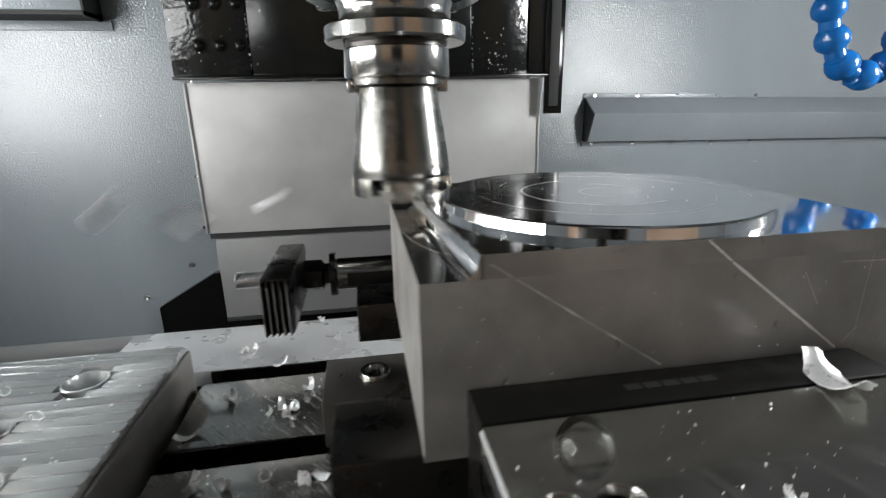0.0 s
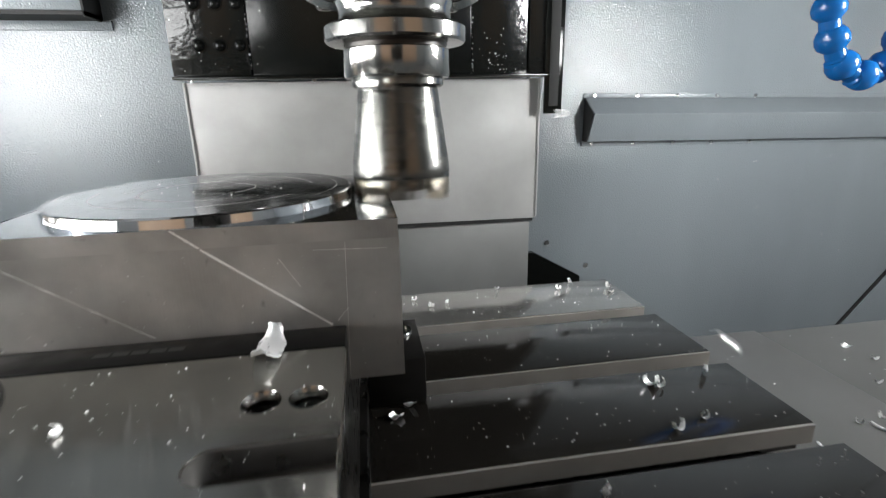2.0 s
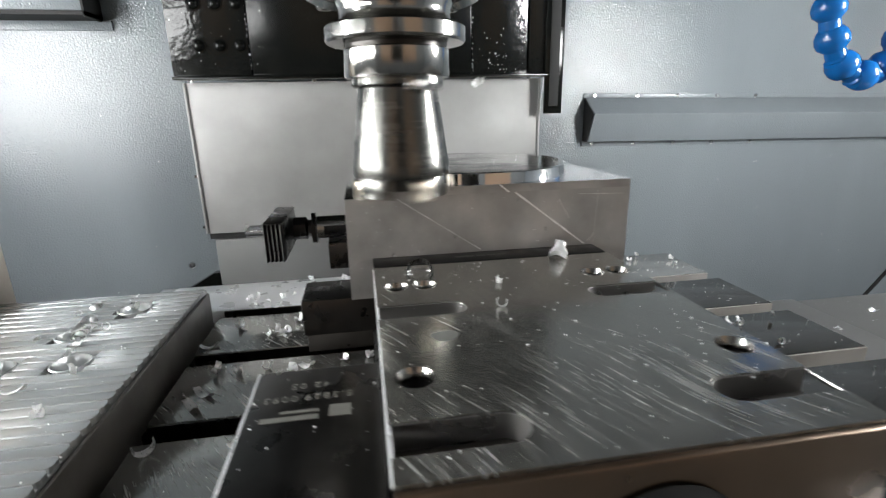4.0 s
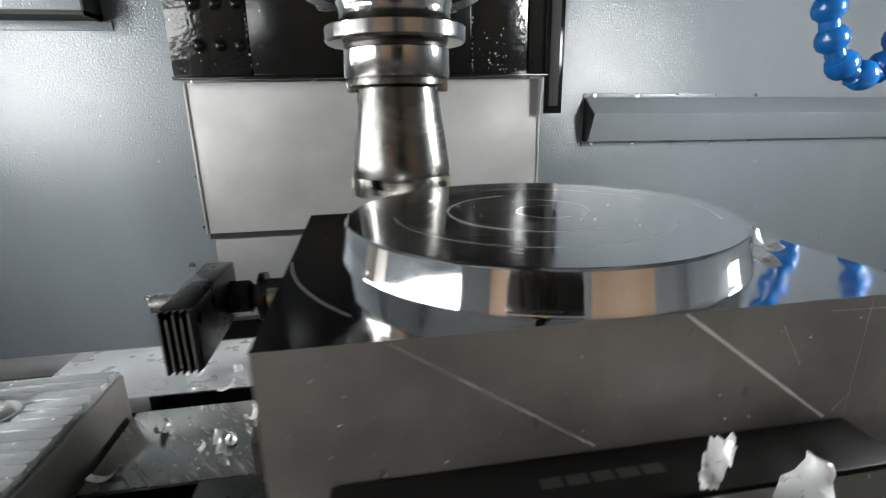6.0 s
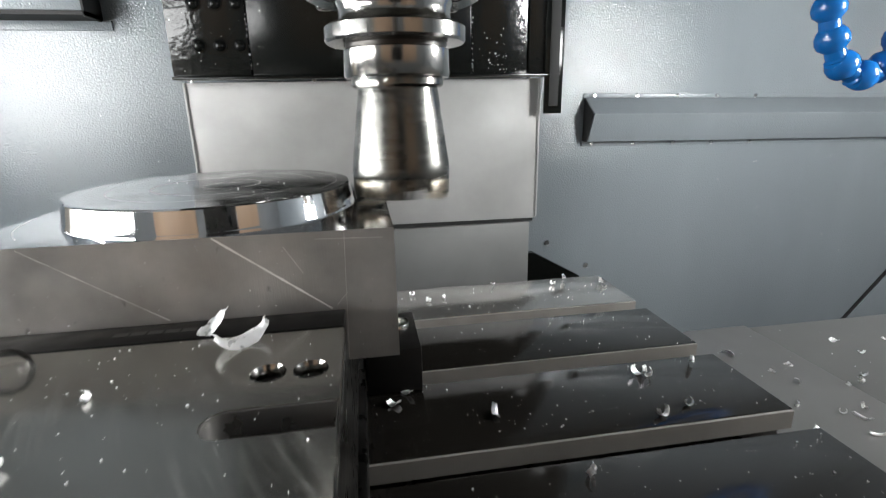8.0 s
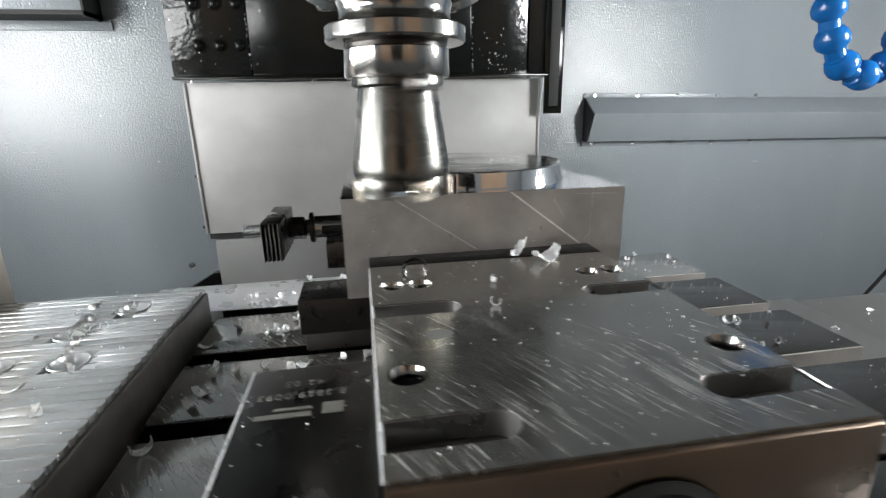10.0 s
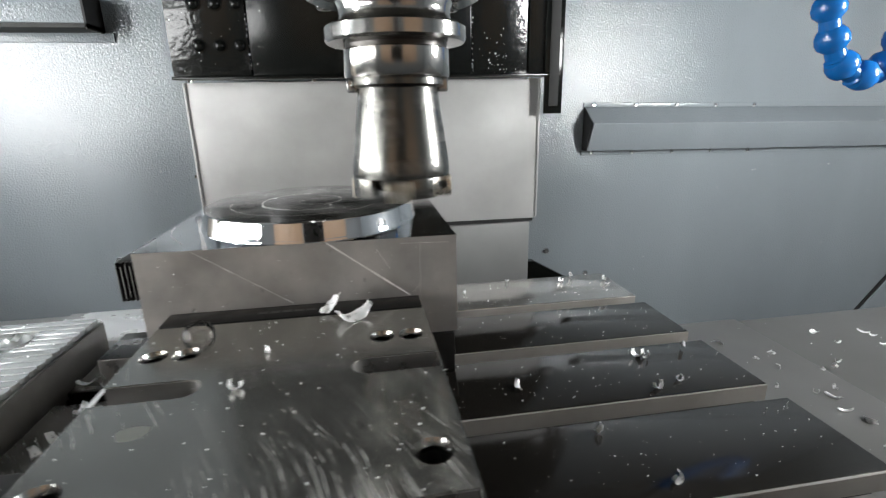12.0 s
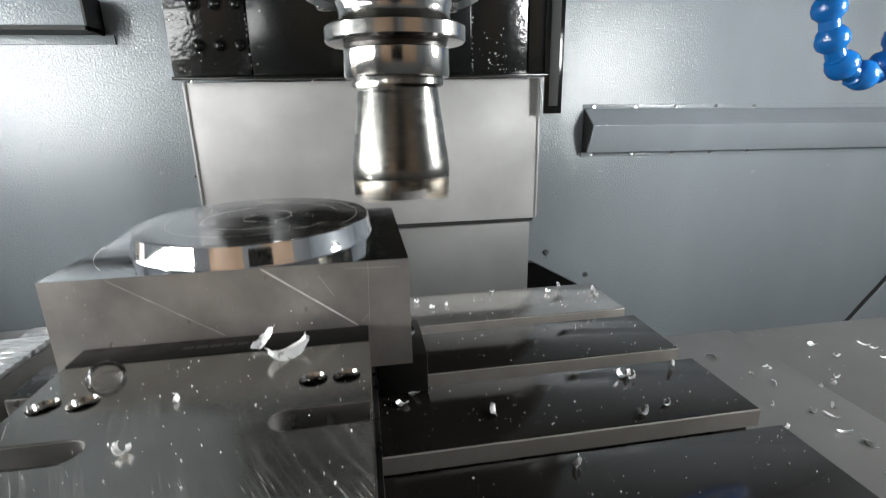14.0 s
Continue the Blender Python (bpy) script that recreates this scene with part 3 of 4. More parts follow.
def vise():
    ob = thing("machine_vise", "scratched steel machine vise gripping the aluminium block", "vise")
    top, holes = slotted_top()
    part("jaw_top", top, VISE_TOP, ob, "scratched glossy steel jaw")
    part("jaw_body", box(-0.0120, 0.0657, 0.0465, 0.1495, 0.0530, 0.0750, bevel=0.0006), OXIDE, ob)
    part("grip_strip", box(-0.0120, 0.0657, 0.1399, 0.1497, 0.0752, 0.0808, bevel=0.0003), GRIP, ob, "black grip strip")
    for x, y, r in holes:
        part("bore", lathe([(r * 1.02, 0.0753), (r * 1.16, 0.0753), (r * 1.16, 0.08066), (r * 1.13, 0.08068), (r * 0.97, 0.0794), (r * 0.93, 0.0790), (r * 0.93, 0.0780)], 28, Matrix.Translation((x, y, 0))), CHROME, ob, "bright countersunk bore")
        # near-black lining and floor give the shallow bore the shade of a deep one
        part("bore_wall", lathe([(r * 0.935, 0.0782), (r * 0.925, 0.0782), (r * 0.925, 0.0756), (0, 0.0756)], 28, Matrix.Translation((x, y, 0))), DARK, ob, "inside of the bore, coloured dark for its shade")
    for x in (-0.0124, 0.0653):
        part("edge_chamfer", box(x, x + 0.0008, 0.0470, 0.1390, 0.0795, 0.0804, bevel=0.0003), TABLE_PALE if x < 0 else CHROME, ob, "bright worn edge")
    part("edge_chamfer", box(-0.03612, -0.03560, 0.0305, 0.0836, 0.0779, 0.0786, bevel=0.0002), TABLE_PALE, ob, "bright worn edge")
    for side, yc, xc in ((1, 0.0585, 0.0480), (1, 0.1065, 0.0480), (-1, 0.1040, 0.0062), (-1, 0.0560, 0.0062)):
        end = 0.0655 if side > 0 else -0.0118
        ring = arc(xc, yc, 0.0040, 90, 90 + 180 * side, 8)
        inner = arc(xc, yc, 0.0037, 90, 90 + 180 * side, 8)
        lining = prism([(end, yc + 0.0040)] + ring + [(end, yc - 0.0040), (end, yc - 0.0037)] + inner[::-1] + [(end, yc + 0.0037)], 0.0753, 0.0803)
        part("notch_floor", prism([(end, yc + 0.0036)] + arc(xc, yc, 0.0036, 90, 90 + 180 * side, 8) + [(end, yc - 0.0036)], 0.0751, 0.0756), CLAMP, ob)
        part("notch", lining, LINING, ob, "pale milled side notch")
    part("front_face", box(-0.0120, 0.0657, 0.0452, 0.0466, 0.0540, 0.0800, bevel=0.0005), metal("bronze_worn_face", (0.30, 0.22, 0.16), 0.35), ob, "brownish worn front face")
    bore = lathe([(0.014, 0.0004), (0.0125, 0.0014), (0.0125, 0.0002), (0, 0.0002)], 32)
    bore.transform(Matrix.Translation((0.027, 0.0450, 0.062)) @ pose(0, 0, 0, 90))
    part("spindle_bore", bore, DARK, ob)
    part("support_bar", box(-0.0370, 0.0655, 0.1520, 0.1720, 0.0535, 0.0664, bevel=0.0006), OXIDE, ob)
    part("rail", box(-0.0105, 0.0645, 0.0480, 0.2650, 0.0150, 0.0530, bevel=0.001), OXIDE, ob)
    part("base", box(-0.0135, 0.0675, 0.0400, 0.2750, 0.0004, 0.0150, bevel=0.001), OXIDE, ob)
    part("rear_jaw", box(-0.0120, 0.0657, 0.2299, 0.2600, 0.0530, 0.0806, bevel=0.0008), OXIDE, ob)
    part("rear_support", box(-0.0325, 0.0820, 0.2275, 0.2480, 0.0530, 0.0664, bevel=0.0006), OXIDE, ob)
    spot = [(0.002 + (0.0030 + 0.0004 * math.sin(a * 3)) * math.cos(a), 0.0886 + (0.0026 + 0.0003 * math.sin(a * 2 + 1)) * math.sin(a)) for a in [i * math.pi / 12 for i in range(24)]]
    part("dried_spot", prism(spot, 0.0806, 0.08064), SPOT, ob, "dried pale coolant spot")
    # side block with its engraved marking
    part("side_block", box(-0.0360, -0.0126, 0.0300, 0.0840, 0.0300, 0.0785, bevel=0.0006), OXIDE, ob, "black marked side block")
    for word, y, size in (("42 05", 0.0755, 0.0025), ("8.3829.0093", 0.0715, 0.0025)):
        text = bpy.data.curves.new("marking", "FONT")
        text.body, text.size, text.align_x, text.extrude, text.space_character = word, size, "CENTER", 0.00004, 1.28
        tmp = bpy.data.objects.new("marking", text)
        me = bpy.data.meshes.new_from_object(tmp)
        me.materials.append(MARK)
        t = new("marking", me)
        t.parent = ob
        t.matrix_basis = pose(-0.0256, y + 0.0028, 0.07858, 0, 0, 180)
        bpy.data.objects.remove(tmp)
    part("logo_bar", box(-0.0330, -0.0235, 0.0668, 0.0681, 0.0785, 0.07858), MARK, ob)
    part("logo_bar", box(-0.0300, -0.0235, 0.0689, 0.0697, 0.0785, 0.07858), MARK, ob)
    part("logo_block", box(-0.0217, -0.0180, 0.0670, 0.0703, 0.0785, 0.07858), MARK, ob)
    for i in range(5):
        part("engraved_bar", box(0.0150 + i * 0.0036, 0.0180 + i * 0.0036, 0.1440, 0.1458, 0.0808, 0.08084), material("faint_engraving", (0.020, 0.0195, 0.018), 0.5)[0] if i == 0 else bpy.data.materials["faint_engraving"], ob)
    return rides(ob)


vise()


def table_clamp(x0, x1, y0, high, mat):
    ob = thing("table_clamp", "black steel clamp bolted to the table beside the vise", "clamp", "clamps of the vise")
    part("clamp_block", box(0, x1 - x0, y0, 0.2790, 0.0004, high, bevel=0.0006), mat, ob)
    s = part("socket_screw", lathe([(0, 0.0004), (0.0040, 0.0004), (0.0044, 0.0026), (0.0062, 0.0026), (0.0066, 0.0020), (0.0066, 0)], 6 * 4), CHROME, ob, "bright hexagon socket screw")
    s.matrix_basis = pose((x1 - x0) / 2 + 0.003, 0.262, high)
    return rides(ob, Matrix.Translation((x0, 0, 0)))


table_clamp(-0.0490, -0.0128, 0.2444, 0.0203, CLAMP)
table_clamp(0.0680, 0.0937, 0.2366, 0.0225, GRIP)


def work_stop():
    ob = thing("workpiece_stop", "black workpiece stop with serrated block on a threaded rod", "stop")
    part("stop_block", box(-0.0620, -0.0523, 0.2262, 0.2690, 0.0592, 0.0780, bevel=0.0008), OXIDE, ob)
    for i in range(5):
        x = -0.0618 + i * 0.0019
        part("serration", prism([(x, 0.2264), (x + 0.0008, 0.2236), (x + 0.0015, 0.2264)], 0.0594, 0.0776), OXIDE, ob)
        part("worn_ridge", box(x + 0.00065, x + 0.00095, 0.2233, 0.2238, 0.0600 + 0.0008 * (i % 3), 0.0772 - 0.0011 * (i % 2)), RUB_TABLE, ob, "bright worn ridge")
    along = Matrix.Translation((0, 0.2600, 0.0672)) @ pose(0, 0, 0, 0, 90, 0)
    thread = []
    for i in range(10):
        thread += [(0.0026, -0.0775 + i * 0.0011), (0.0034, -0.0775 + i * 0.0011 + 0.0005)]
    part("threaded_rod", lathe([(0, -0.0778)] + thread + [(0.003, -0.066), (0.003, -0.05)], 24, along), SCREW, ob, "bright threaded rod")
    part("washer", lathe([(0.0030, -0.0655), (0.0060, -0.0653), (0.0060, -0.0622), (0.003, -0.062)], 28, along), SCREW, ob)
    part("nut", lathe([(0.0040, -0.0525), (0.0062, -0.0520), (0.0062, -0.0455), (0.0045, -0.0445), (0.0045, -0.042)], 6, along), OXIDE, ob)
    part("collar", lathe([(0.0050, -0.0428), (0.0084, -0.0424), (0.0084, -0.0402), (0.0050, -0.0398)], 36, along), OXIDE, ob)
    part("stop_rod", lathe([(0.0050, -0.0402), (0.0062, -0.0396), (0.0062, -0.0100), (0, -0.0100)], 36, along), CHROME, ob, "bright steel rod")
    part("rod_flat", box(-0.036, -0.012, 0.2535, 0.2545, 0.0642, 0.0692, bevel=0.0004), DARK, ob)
    part("bracket", box(-0.0115, 0.010, 0.2510, 0.2690, 0.0500, 0.0740, bevel=0.001), OXIDE, ob)
    return rides(ob)


work_stop()

# ---- workpiece ----
BX, BY, BR = 0.0294, 0.1899, 0.0386


def topped(bm):
    """The faces that look up take the second material."""
    bm.normal_update()
    bmesh.ops.recalc_face_normals(bm, faces=bm.faces[:])
    for f in bm.faces:
        f.material_index = int(f.normal.z > 0.9)
    return bm


def workpiece():
    ob = thing("workpiece", "aluminium block with a mirror-milled round boss", "workpiece")
    part("block", topped(box(-0.0199, 0.0787, 0.1500, 0.2298, 0.0665, 0.1008)), [SAWN, SHOULDER], ob, "sawn grey aluminium block with a milled top")
    boss = lathe([(BR + 0.0011, 0.1004), (BR + 0.00105, 0.1011), (BR + 0.0009, 0.1016), (BR + 0.0007, 0.1022), (BR, 0.1071), (BR - 0.0003, 0.1074), (BR - 0.0005, 0.1075)], 160, Matrix.Translation((BX, BY, 0)))
    part("boss", boss, MIRROR, ob, "mirror bright round boss")
    part("boss_face", lathe([(BR - 0.0005, 0.1075), (BR * 0.6, 0.1075), (0, 0.1075)], 160, Matrix.Translation((BX, BY, 0))), BOSS_FACE, ob, "shiny face of the boss with swirl marks")
    def scratch(x0, z0, x1, z1, w, on, y=0.14996):
        """A thin bright score on the front face."""
        d = Vector((x1 - x0, 0, z1 - z0))
        n = Vector((-d.z, 0, d.x)).normalized() * w
        bm = bmesh.new()
        a, b, steps = Vector((x0, y, z0)), Vector((x1, y, z1)), 14
        up, dn = [], []
        for i in range(steps + 1):
            c = a.lerp(b, i / steps)
            k = 0.45 + 0.7 * noise.noise(Vector((i * 0.7, x0 * 100, 0))) ** 2 * 3
            up.append(bm.verts.new(c + n * k)), dn.append(bm.verts.new(c - n * k))
        for i in range(steps):
            bm.faces.new((up[i], up[i + 1], dn[i + 1], dn[i]))
        part("scratch", bm, SCORE, on, "", 0)

    for row in ((0.0369, 0.1006, 0.0627, 0.0810, 0.00042), (-0.0034, 0.1004, 0.0250, 0.0813, 0.00010), (0.0525, 0.0975, 0.0565, 0.0908, 0.00010), (0.0668, 0.1004, 0.0658, 0.0670, 0.00005), (0.0600, 0.0990, 0.0760, 0.0985, 0.00008), (0.0640, 0.0820, 0.0666, 0.0850, 0.00008)):
        scratch(*row, ob)
    for cx, cy, r, a0, a1, w in ((0.0, 0.0, 0.0180, 95, 250, 0.00022), (0.0, 0.0, 0.0186, 200, 300, 0.00012), (0.001, 0.001, 0.0105, -60, 80, 0.00016), (0.0, 0.0, 0.0275, 10, 100, 0.00014), (-0.001, 0.0, 0.0280, 180, 330, 0.00009), (0.002, -0.002, 0.0062, 60, 300, 0.0001), (0.0, 0.0, 0.0345, -30, 60, 0.00008)):
        ring = [(BX + x, BY + y) for x, y in arc(cx, cy, r, a0, a1, 30)]
        inner = [(BX + x, BY + y) for x, y in arc(cx, cy, r - w * 0.6, a0, a1, 30)]
        bm = bmesh.new()
        p, q = [bm.verts.new((x, y, 0.10753)) for x, y in ring], [bm.verts.new((x, y, 0.10753)) for x, y in inner]
        for i in range(30):
            bm.faces.new((p[i], p[i + 1], q[i + 1], q[i]))
        part("swirl_mark", bm, SCORE, ob, "", 0)
    for r, a0, a1, w in ((0.0490, 182, 220, 0.00010),):
        ring, inner = arc(BX, BY, r, a0, a1, 30), arc(BX, BY, r - w, a0, a1, 30)
        bm = bmesh.new()
        p, q = [bm.verts.new((x, y, 0.10084)) for x, y in ring], [bm.verts.new((x, y, 0.10084)) for x, y in inner]
        for i in range(30):
            if all(-0.0195 < v.co.x < 0.0783 and 0.1504 < v.co.y < 0.2294 for v in (p[i], p[i + 1], q[i], q[i + 1])):
                bm.faces.new((p[i], p[i + 1], q[i + 1], q[i]))
        bmesh.ops.delete(bm, geom=[v for v in bm.verts if not v.link_faces], context="VERTS")
        part("tool_mark", bm, SCORE, ob, "", 0)
    # the layer that the first pass still has to take off the shoulder
    xl = -0.0095
    out = [(0.0786, 0.15005), (0.0786, 0.2297), (xl - 0.0030, 0.2297), (xl - 0.0034, 0.2120), (xl - 0.0028, 0.1880), (xl - 0.0014, 0.1660), (xl, 0.15005)]
    layer = part("uncut_layer", topped(prism(out, 0, 0.0046)), [SAWN, SHOULDER], ob, "uncut shoulder layer")
    scratch(0.0315, 0.0045, 0.0367, 0.0003, 0.00040, layer, 0.15002)
    scratch(-0.0080, 0.0030, -0.0040, 0.0003, 0.00009, layer, 0.15002)
    # concave round that the cutter leaves along the foot of that layer
    bm = bmesh.new()
    rows = []
    for x, y in out[6:1:-1]:
        rows.append([bm.verts.new((x - dx, y, dz + 0.0004)) for dx, dz in ((-0.0004, 0.0043), (0.0001, 0.0042), (0.0003, 0.0027), (0.0008, 0.0014), (0.0017, 0.0005), (0.0030, 0.0001), (0.0030, -0.0003), (-0.0004, -0.0003))])
    for p, q in zip(rows, rows[1:]):
        for k in range(8):
            bm.faces.new((p[k], p[(k + 1) % 8], q[(k + 1) % 8], q[k]))
    bm.faces.new(rows[0]), bm.faces.new(rows[-1][::-1])
    part("fillet", bm, MIRROR, layer, "mirror bright milled fillet", 0.9)
    return rides(ob), layer


block, uncut = workpiece()


# ---- chips and swarf ----
def chip_mesh(name, radius, sweep, width, twist=0.3, thick=0.00018, steps=11, torn=0.0):
    """A curled shaving: a tapered strip rolled up, with ragged ends."""
    bm = bmesh.new()
    rows = []
    for i in range(steps + 1):
        u = i / steps
        a = radians(sweep) * (u - 0.5)
        w = width * (0.55 + 0.45 * math.sin(math.pi * (0.12 + 0.8 * u))) * (1 + 0.18 * noise.noise(Vector((u * 5, radius * 3000, sweep))))
        shift = twist * width * (u - 0.5) * 2
        w *= 1 - torn + torn * 1.5 * math.sin(math.pi * (0.04 + 0.92 * u)) ** 0.8
        jag = [torn * width * 0.55 * noise.noise(Vector((u * 9, k * 7.3, radius * 5000))) for k in range(3)]
        row = []
        for r in (radius * (1 + 0.15 * u), radius * (1 + 0.15 * u) + thick):
            for v, j in zip((-0.5, 0.0, 0.5), jag):
                sag = 1 - 0.12 * (1 - 4 * v * v)
                row.append(bm.verts.new((r * sag * math.sin(a), shift + v * w + j, radius - r * sag * math.cos(a))))
        rows.append(row)
    for p, q in zip(rows, rows[1:]):
        for k in (0, 1):
            bm.faces.new((p[k], p[k + 1], q[k + 1], q[k]))
            bm.faces.new((p[k + 3], q[k + 3], q[k + 4], p[k + 4]))
        bm.faces.new((p[0], q[0], q[3], p[3])), bm.faces.new((p[2], p[5], q[5], q[2]))
    for r in (rows[0], rows[-1]):
        bm.faces.new((r[0], r[1], r[4], r[3])), bm.faces.new((r[1], r[2], r[5], r[4]))
    return mesh_of(bm, name, CHIP, 1.2)


CURLS = [chip_mesh("chip", 0.0026, 200, 0.0026), chip_mesh("chip", 0.0034, 130, 0.0032, 0.5), chip_mesh("chip", 0.0020, 250, 0.0030, 0.15),
         chip_mesh("chip", 0.0045, 95, 0.0024, 0.8), chip_mesh("chip", 0.0016, 300, 0.0020, 0.6), chip_mesh("chip", 0.0022, 160, 0.0040, 0.2)]
BIG = [chip_mesh("chip", 0.0060, 125, 0.0052, 0.2, 0.00018, 16, 0.28), chip_mesh("chip", 0.0042, 120, 0.0062, 0.7, 0.00018, 16, 0.8)]
rng = random.Random(7)


def chip(mesh, x, y, z, size=1.0, turn=None, tilt=None, label="curled bright aluminium chip lying on the machine"):
    """One shaving; it comes to rest with its lowest point on the surface at z."""
    ob = tagged(new("metal_chip", mesh), label, "metal chip", "aluminium chips")
    m = pose(0, 0, 0, (rng.uniform(-25, 25) if tilt is None else tilt), rng.uniform(-15, 15), rng.uniform(0, 360) if turn is None else turn) @ Matrix.Diagonal((size, size, size, 1))
    low = min((m @ v.co).z for v in mesh.vertices)
    ob.scale = (size, size, size)
    turned = m.to_quaternion().to_matrix().to_4x4()
    return ob, Matrix.Translation((x, y, z - low)) @ turned


def scatter(spots, z, low=0.75, high=1.15):
    for x, y in spots:
        rides(*chip(rng.choice(CURLS), x, y, z, rng.uniform(low, high)))


scatter([(0.2002, 0.2298), (0.1921, 0.1967), (0.2329, 0.2356), (0.2074, 0.2017), (0.146, 0.1707), (0.0854, 0.236), (0.0793, 0.2273), (0.162, 0.1367), (0.204, 0.228)], 0.0001, 0.95, 1.35)
scatter([(0.1012, 0.3591), (0.1108, 0.3447), (0.1225, 0.3494), (0.1633, 0.368), (0.207, 0.3596), (0.2203, 0.3690), (0.2435, 0.3556), (0.2410, 0.3450)], 0.0001, 0.7, 1.0)
scatter([(0.3055, 0.2282), (0.3434, 0.2424), (0.3607, 0.2445), (0.3441, 0.2218), (0.350, 0.236), (0.285, 0.250)], -0.0499)
scatter([(0.431, 0.3066), (0.428, 0.3256), (0.4701, 0.319), (0.4657, 0.2974), (0.4723, 0.3119), (0.402, 0.280)], -0.0534)
scatter([(-0.1000, 0.333), (-0.0950, 0.334), (-0.0777, 0.317), (-0.0942, 0.2867), (-0.0755, 0.2714), (-0.0641, 0.2728), (-0.0595, 0.2893), (-0.0700, 0.275), (-0.0670, 0.268), (-0.059, 0.368), (-0.0502, 0.3447), (-0.0331, 0.360)], 0.0001, 1.0, 1.4)
scatter([(-0.1060, 0.2612), (-0.0832, 0.2291), (-0.0945, 0.2310), (-0.048, 0.2275), (-0.0555, 0.2273), (-0.0332, 0.2139), (-0.0292, 0.2323), (-0.0159, 0.2326), (-0.0691, 0.1700), (-0.0963, 0.2002), (-0.0942, 0.2101), (-0.1050, 0.1720), (-0.069, 0.2300)], 0.0001, 1.0, 1.45)
scatter([(-0.152, 0.2544), (-0.1583, 0.2373), (-0.1402, 0.1751), (-0.1764, 0.277), (-0.1604, 0.1952), (-0.145, 0.208)], 0.0194, 0.9, 1.3)
scatter([(0.0224, 0.1183), (0.0182, 0.101)], 0.0806, 0.45, 0.6)


def bubble():
    """A thin film of coolant standing as a dome on the vise."""
    m = bpy.data.materials.new("coolant_film")
    m.use_nodes = True
    t = m.node_tree
    clear, shine, mix = t.nodes.new("ShaderNodeBsdfTransparent"), add(t, "ShaderNodeBsdfGlossy", Roughness=0.05), t.nodes.new("ShaderNodeMixShader")
    edge = add(t, "ShaderNodeLayerWeight", Blend=0.22)
    t.links.new(edge.outputs["Fresnel"], mix.inputs[0])
    t.links.new(clear.outputs[0], mix.inputs[1]), t.links.new(shine.outputs[0], mix.inputs[2])
    t.links.new(mix.outputs[0], t.nodes["Material Output"].inputs["Surface"])
    r = 0.0043
    prof = [(r * math.cos(a), r * 1.05 * math.sin(a)) for a in [i * math.pi / 28 for i in range(14)]] + [(0, r * 1.05)]
    inner = [(max(0, p - 0.00006), q - 0.00006 if q > 0.0001 else q) for p, q in prof[::-1]]
    ob = tagged(part("coolant_bubble", lathe(prof + inner, 40), m, None, "", 1.2), "clear coolant bubble standing on the scratched vise jaw", "bubble")
    return rides(ob, Matrix.Translation((0.0016, 0.1321, 0.0806)))


bubble()

# the big shavings on the vise: one is pushed along, the other lands while the cutter comes round
big_a, lie_a = chip(BIG[0], 0.0, 0.0, 0.0807, 1.0, 15, 5, "large curled aluminium chip lying on the vise")
big_b, lie_b = chip(BIG[1], 0.0, 0.0, 0.0808, 0.62, -25, 42, "large torn aluminium chip lying on the vise")


# a curl that catches against the foot of the boss on the second round, until the cutter sweeps it off
burr, lie_burr = chip(CURLS[1], 0.0, 0.0, 0.0, 1.0, 60, 20, "curled bright aluminium chip caught against the boss")


def specks(name, label, boxes, count, low, high, seed, upright=False, mover=rides):
    """Fine swarf dust: tiny faceted crumbs, all of one support in one object."""
    r = random.Random(seed)
    verts, faces = [], []
    for _ in range(count):
        x0, x1, y0, y1, z = boxes[r.randrange(len(boxes))]
        s = low + (high - low) * r.random() ** 3
        c = Vector((r.uniform(x0, x1), y0 - s * 0.2, r.uniform(y1, z))) if upright else Vector((r.uniform(x0, x1), r.uniform(y0, y1), z + s * 0.3))
        n = len(verts)
        spin = Euler((r.uniform(0, 6), r.uniform(0, 6), r.uniform(0, 6))).to_matrix()
        for p in ((1, 0, 0), (-1, 0, 0), (0, 0.8, 0), (0, -0.8, 0), (0, 0, 0.7), (0, 0, -0.7)):
            verts.append(c + spin @ Vector(p) * s * 0.5)
        for a, b in ((0, 2), (2, 1), (1, 3), (3, 0)):
            faces += [(n + a, n + b, n + 4), (n + b, n + a, n + 5)]
    me = bpy.data.meshes.new(name)
    me.from_pydata(verts, [], faces)
    me.materials.append(CRUMB)
    return mover(tagged(new(name, me), label, "swarf", "", "stuff"))


CRUMB = material("aluminium_crumb", (0.86, 0.86, 0.86), 0.4, 0.25)[0]
specks("vise_swarf", "fine bright aluminium crumbs strewn over the vise", [(-0.011, 0.0645, 0.048, 0.139, 0.0806)], 230, 0.00014, 0.00062, 1)
specks("block_swarf", "fine aluminium crumbs stuck to the block face", [(-0.019, 0.078, 0.1500, 0.0680, 0.0995)], 110, 0.00016, 0.0006, 2, True)
specks("table_swarf", "fine aluminium crumbs strewn over the machine table", [(0.07, 0.249, 0.255, 0.300, 0.0), (0.07, 0.249, 0.192, 0.240, 0.0), (0.07, 0.249, 0.128, 0.176, 0.0), (0.07, 0.249, 0.318, 0.370, 0.0)], 420, 0.0002, 0.0011, 3)
specks("table_swarf", "fine aluminium crumbs strewn over the machine table", [(-0.108, -0.042, 0.255, 0.300, 0.0), (-0.108, -0.042, 0.192, 0.240, 0.0), (-0.108, -0.016, 0.128, 0.176, 0.0), (-0.108, -0.016, 0.064, 0.114, 0.0)], 240, 0.0002, 0.0012, 4)
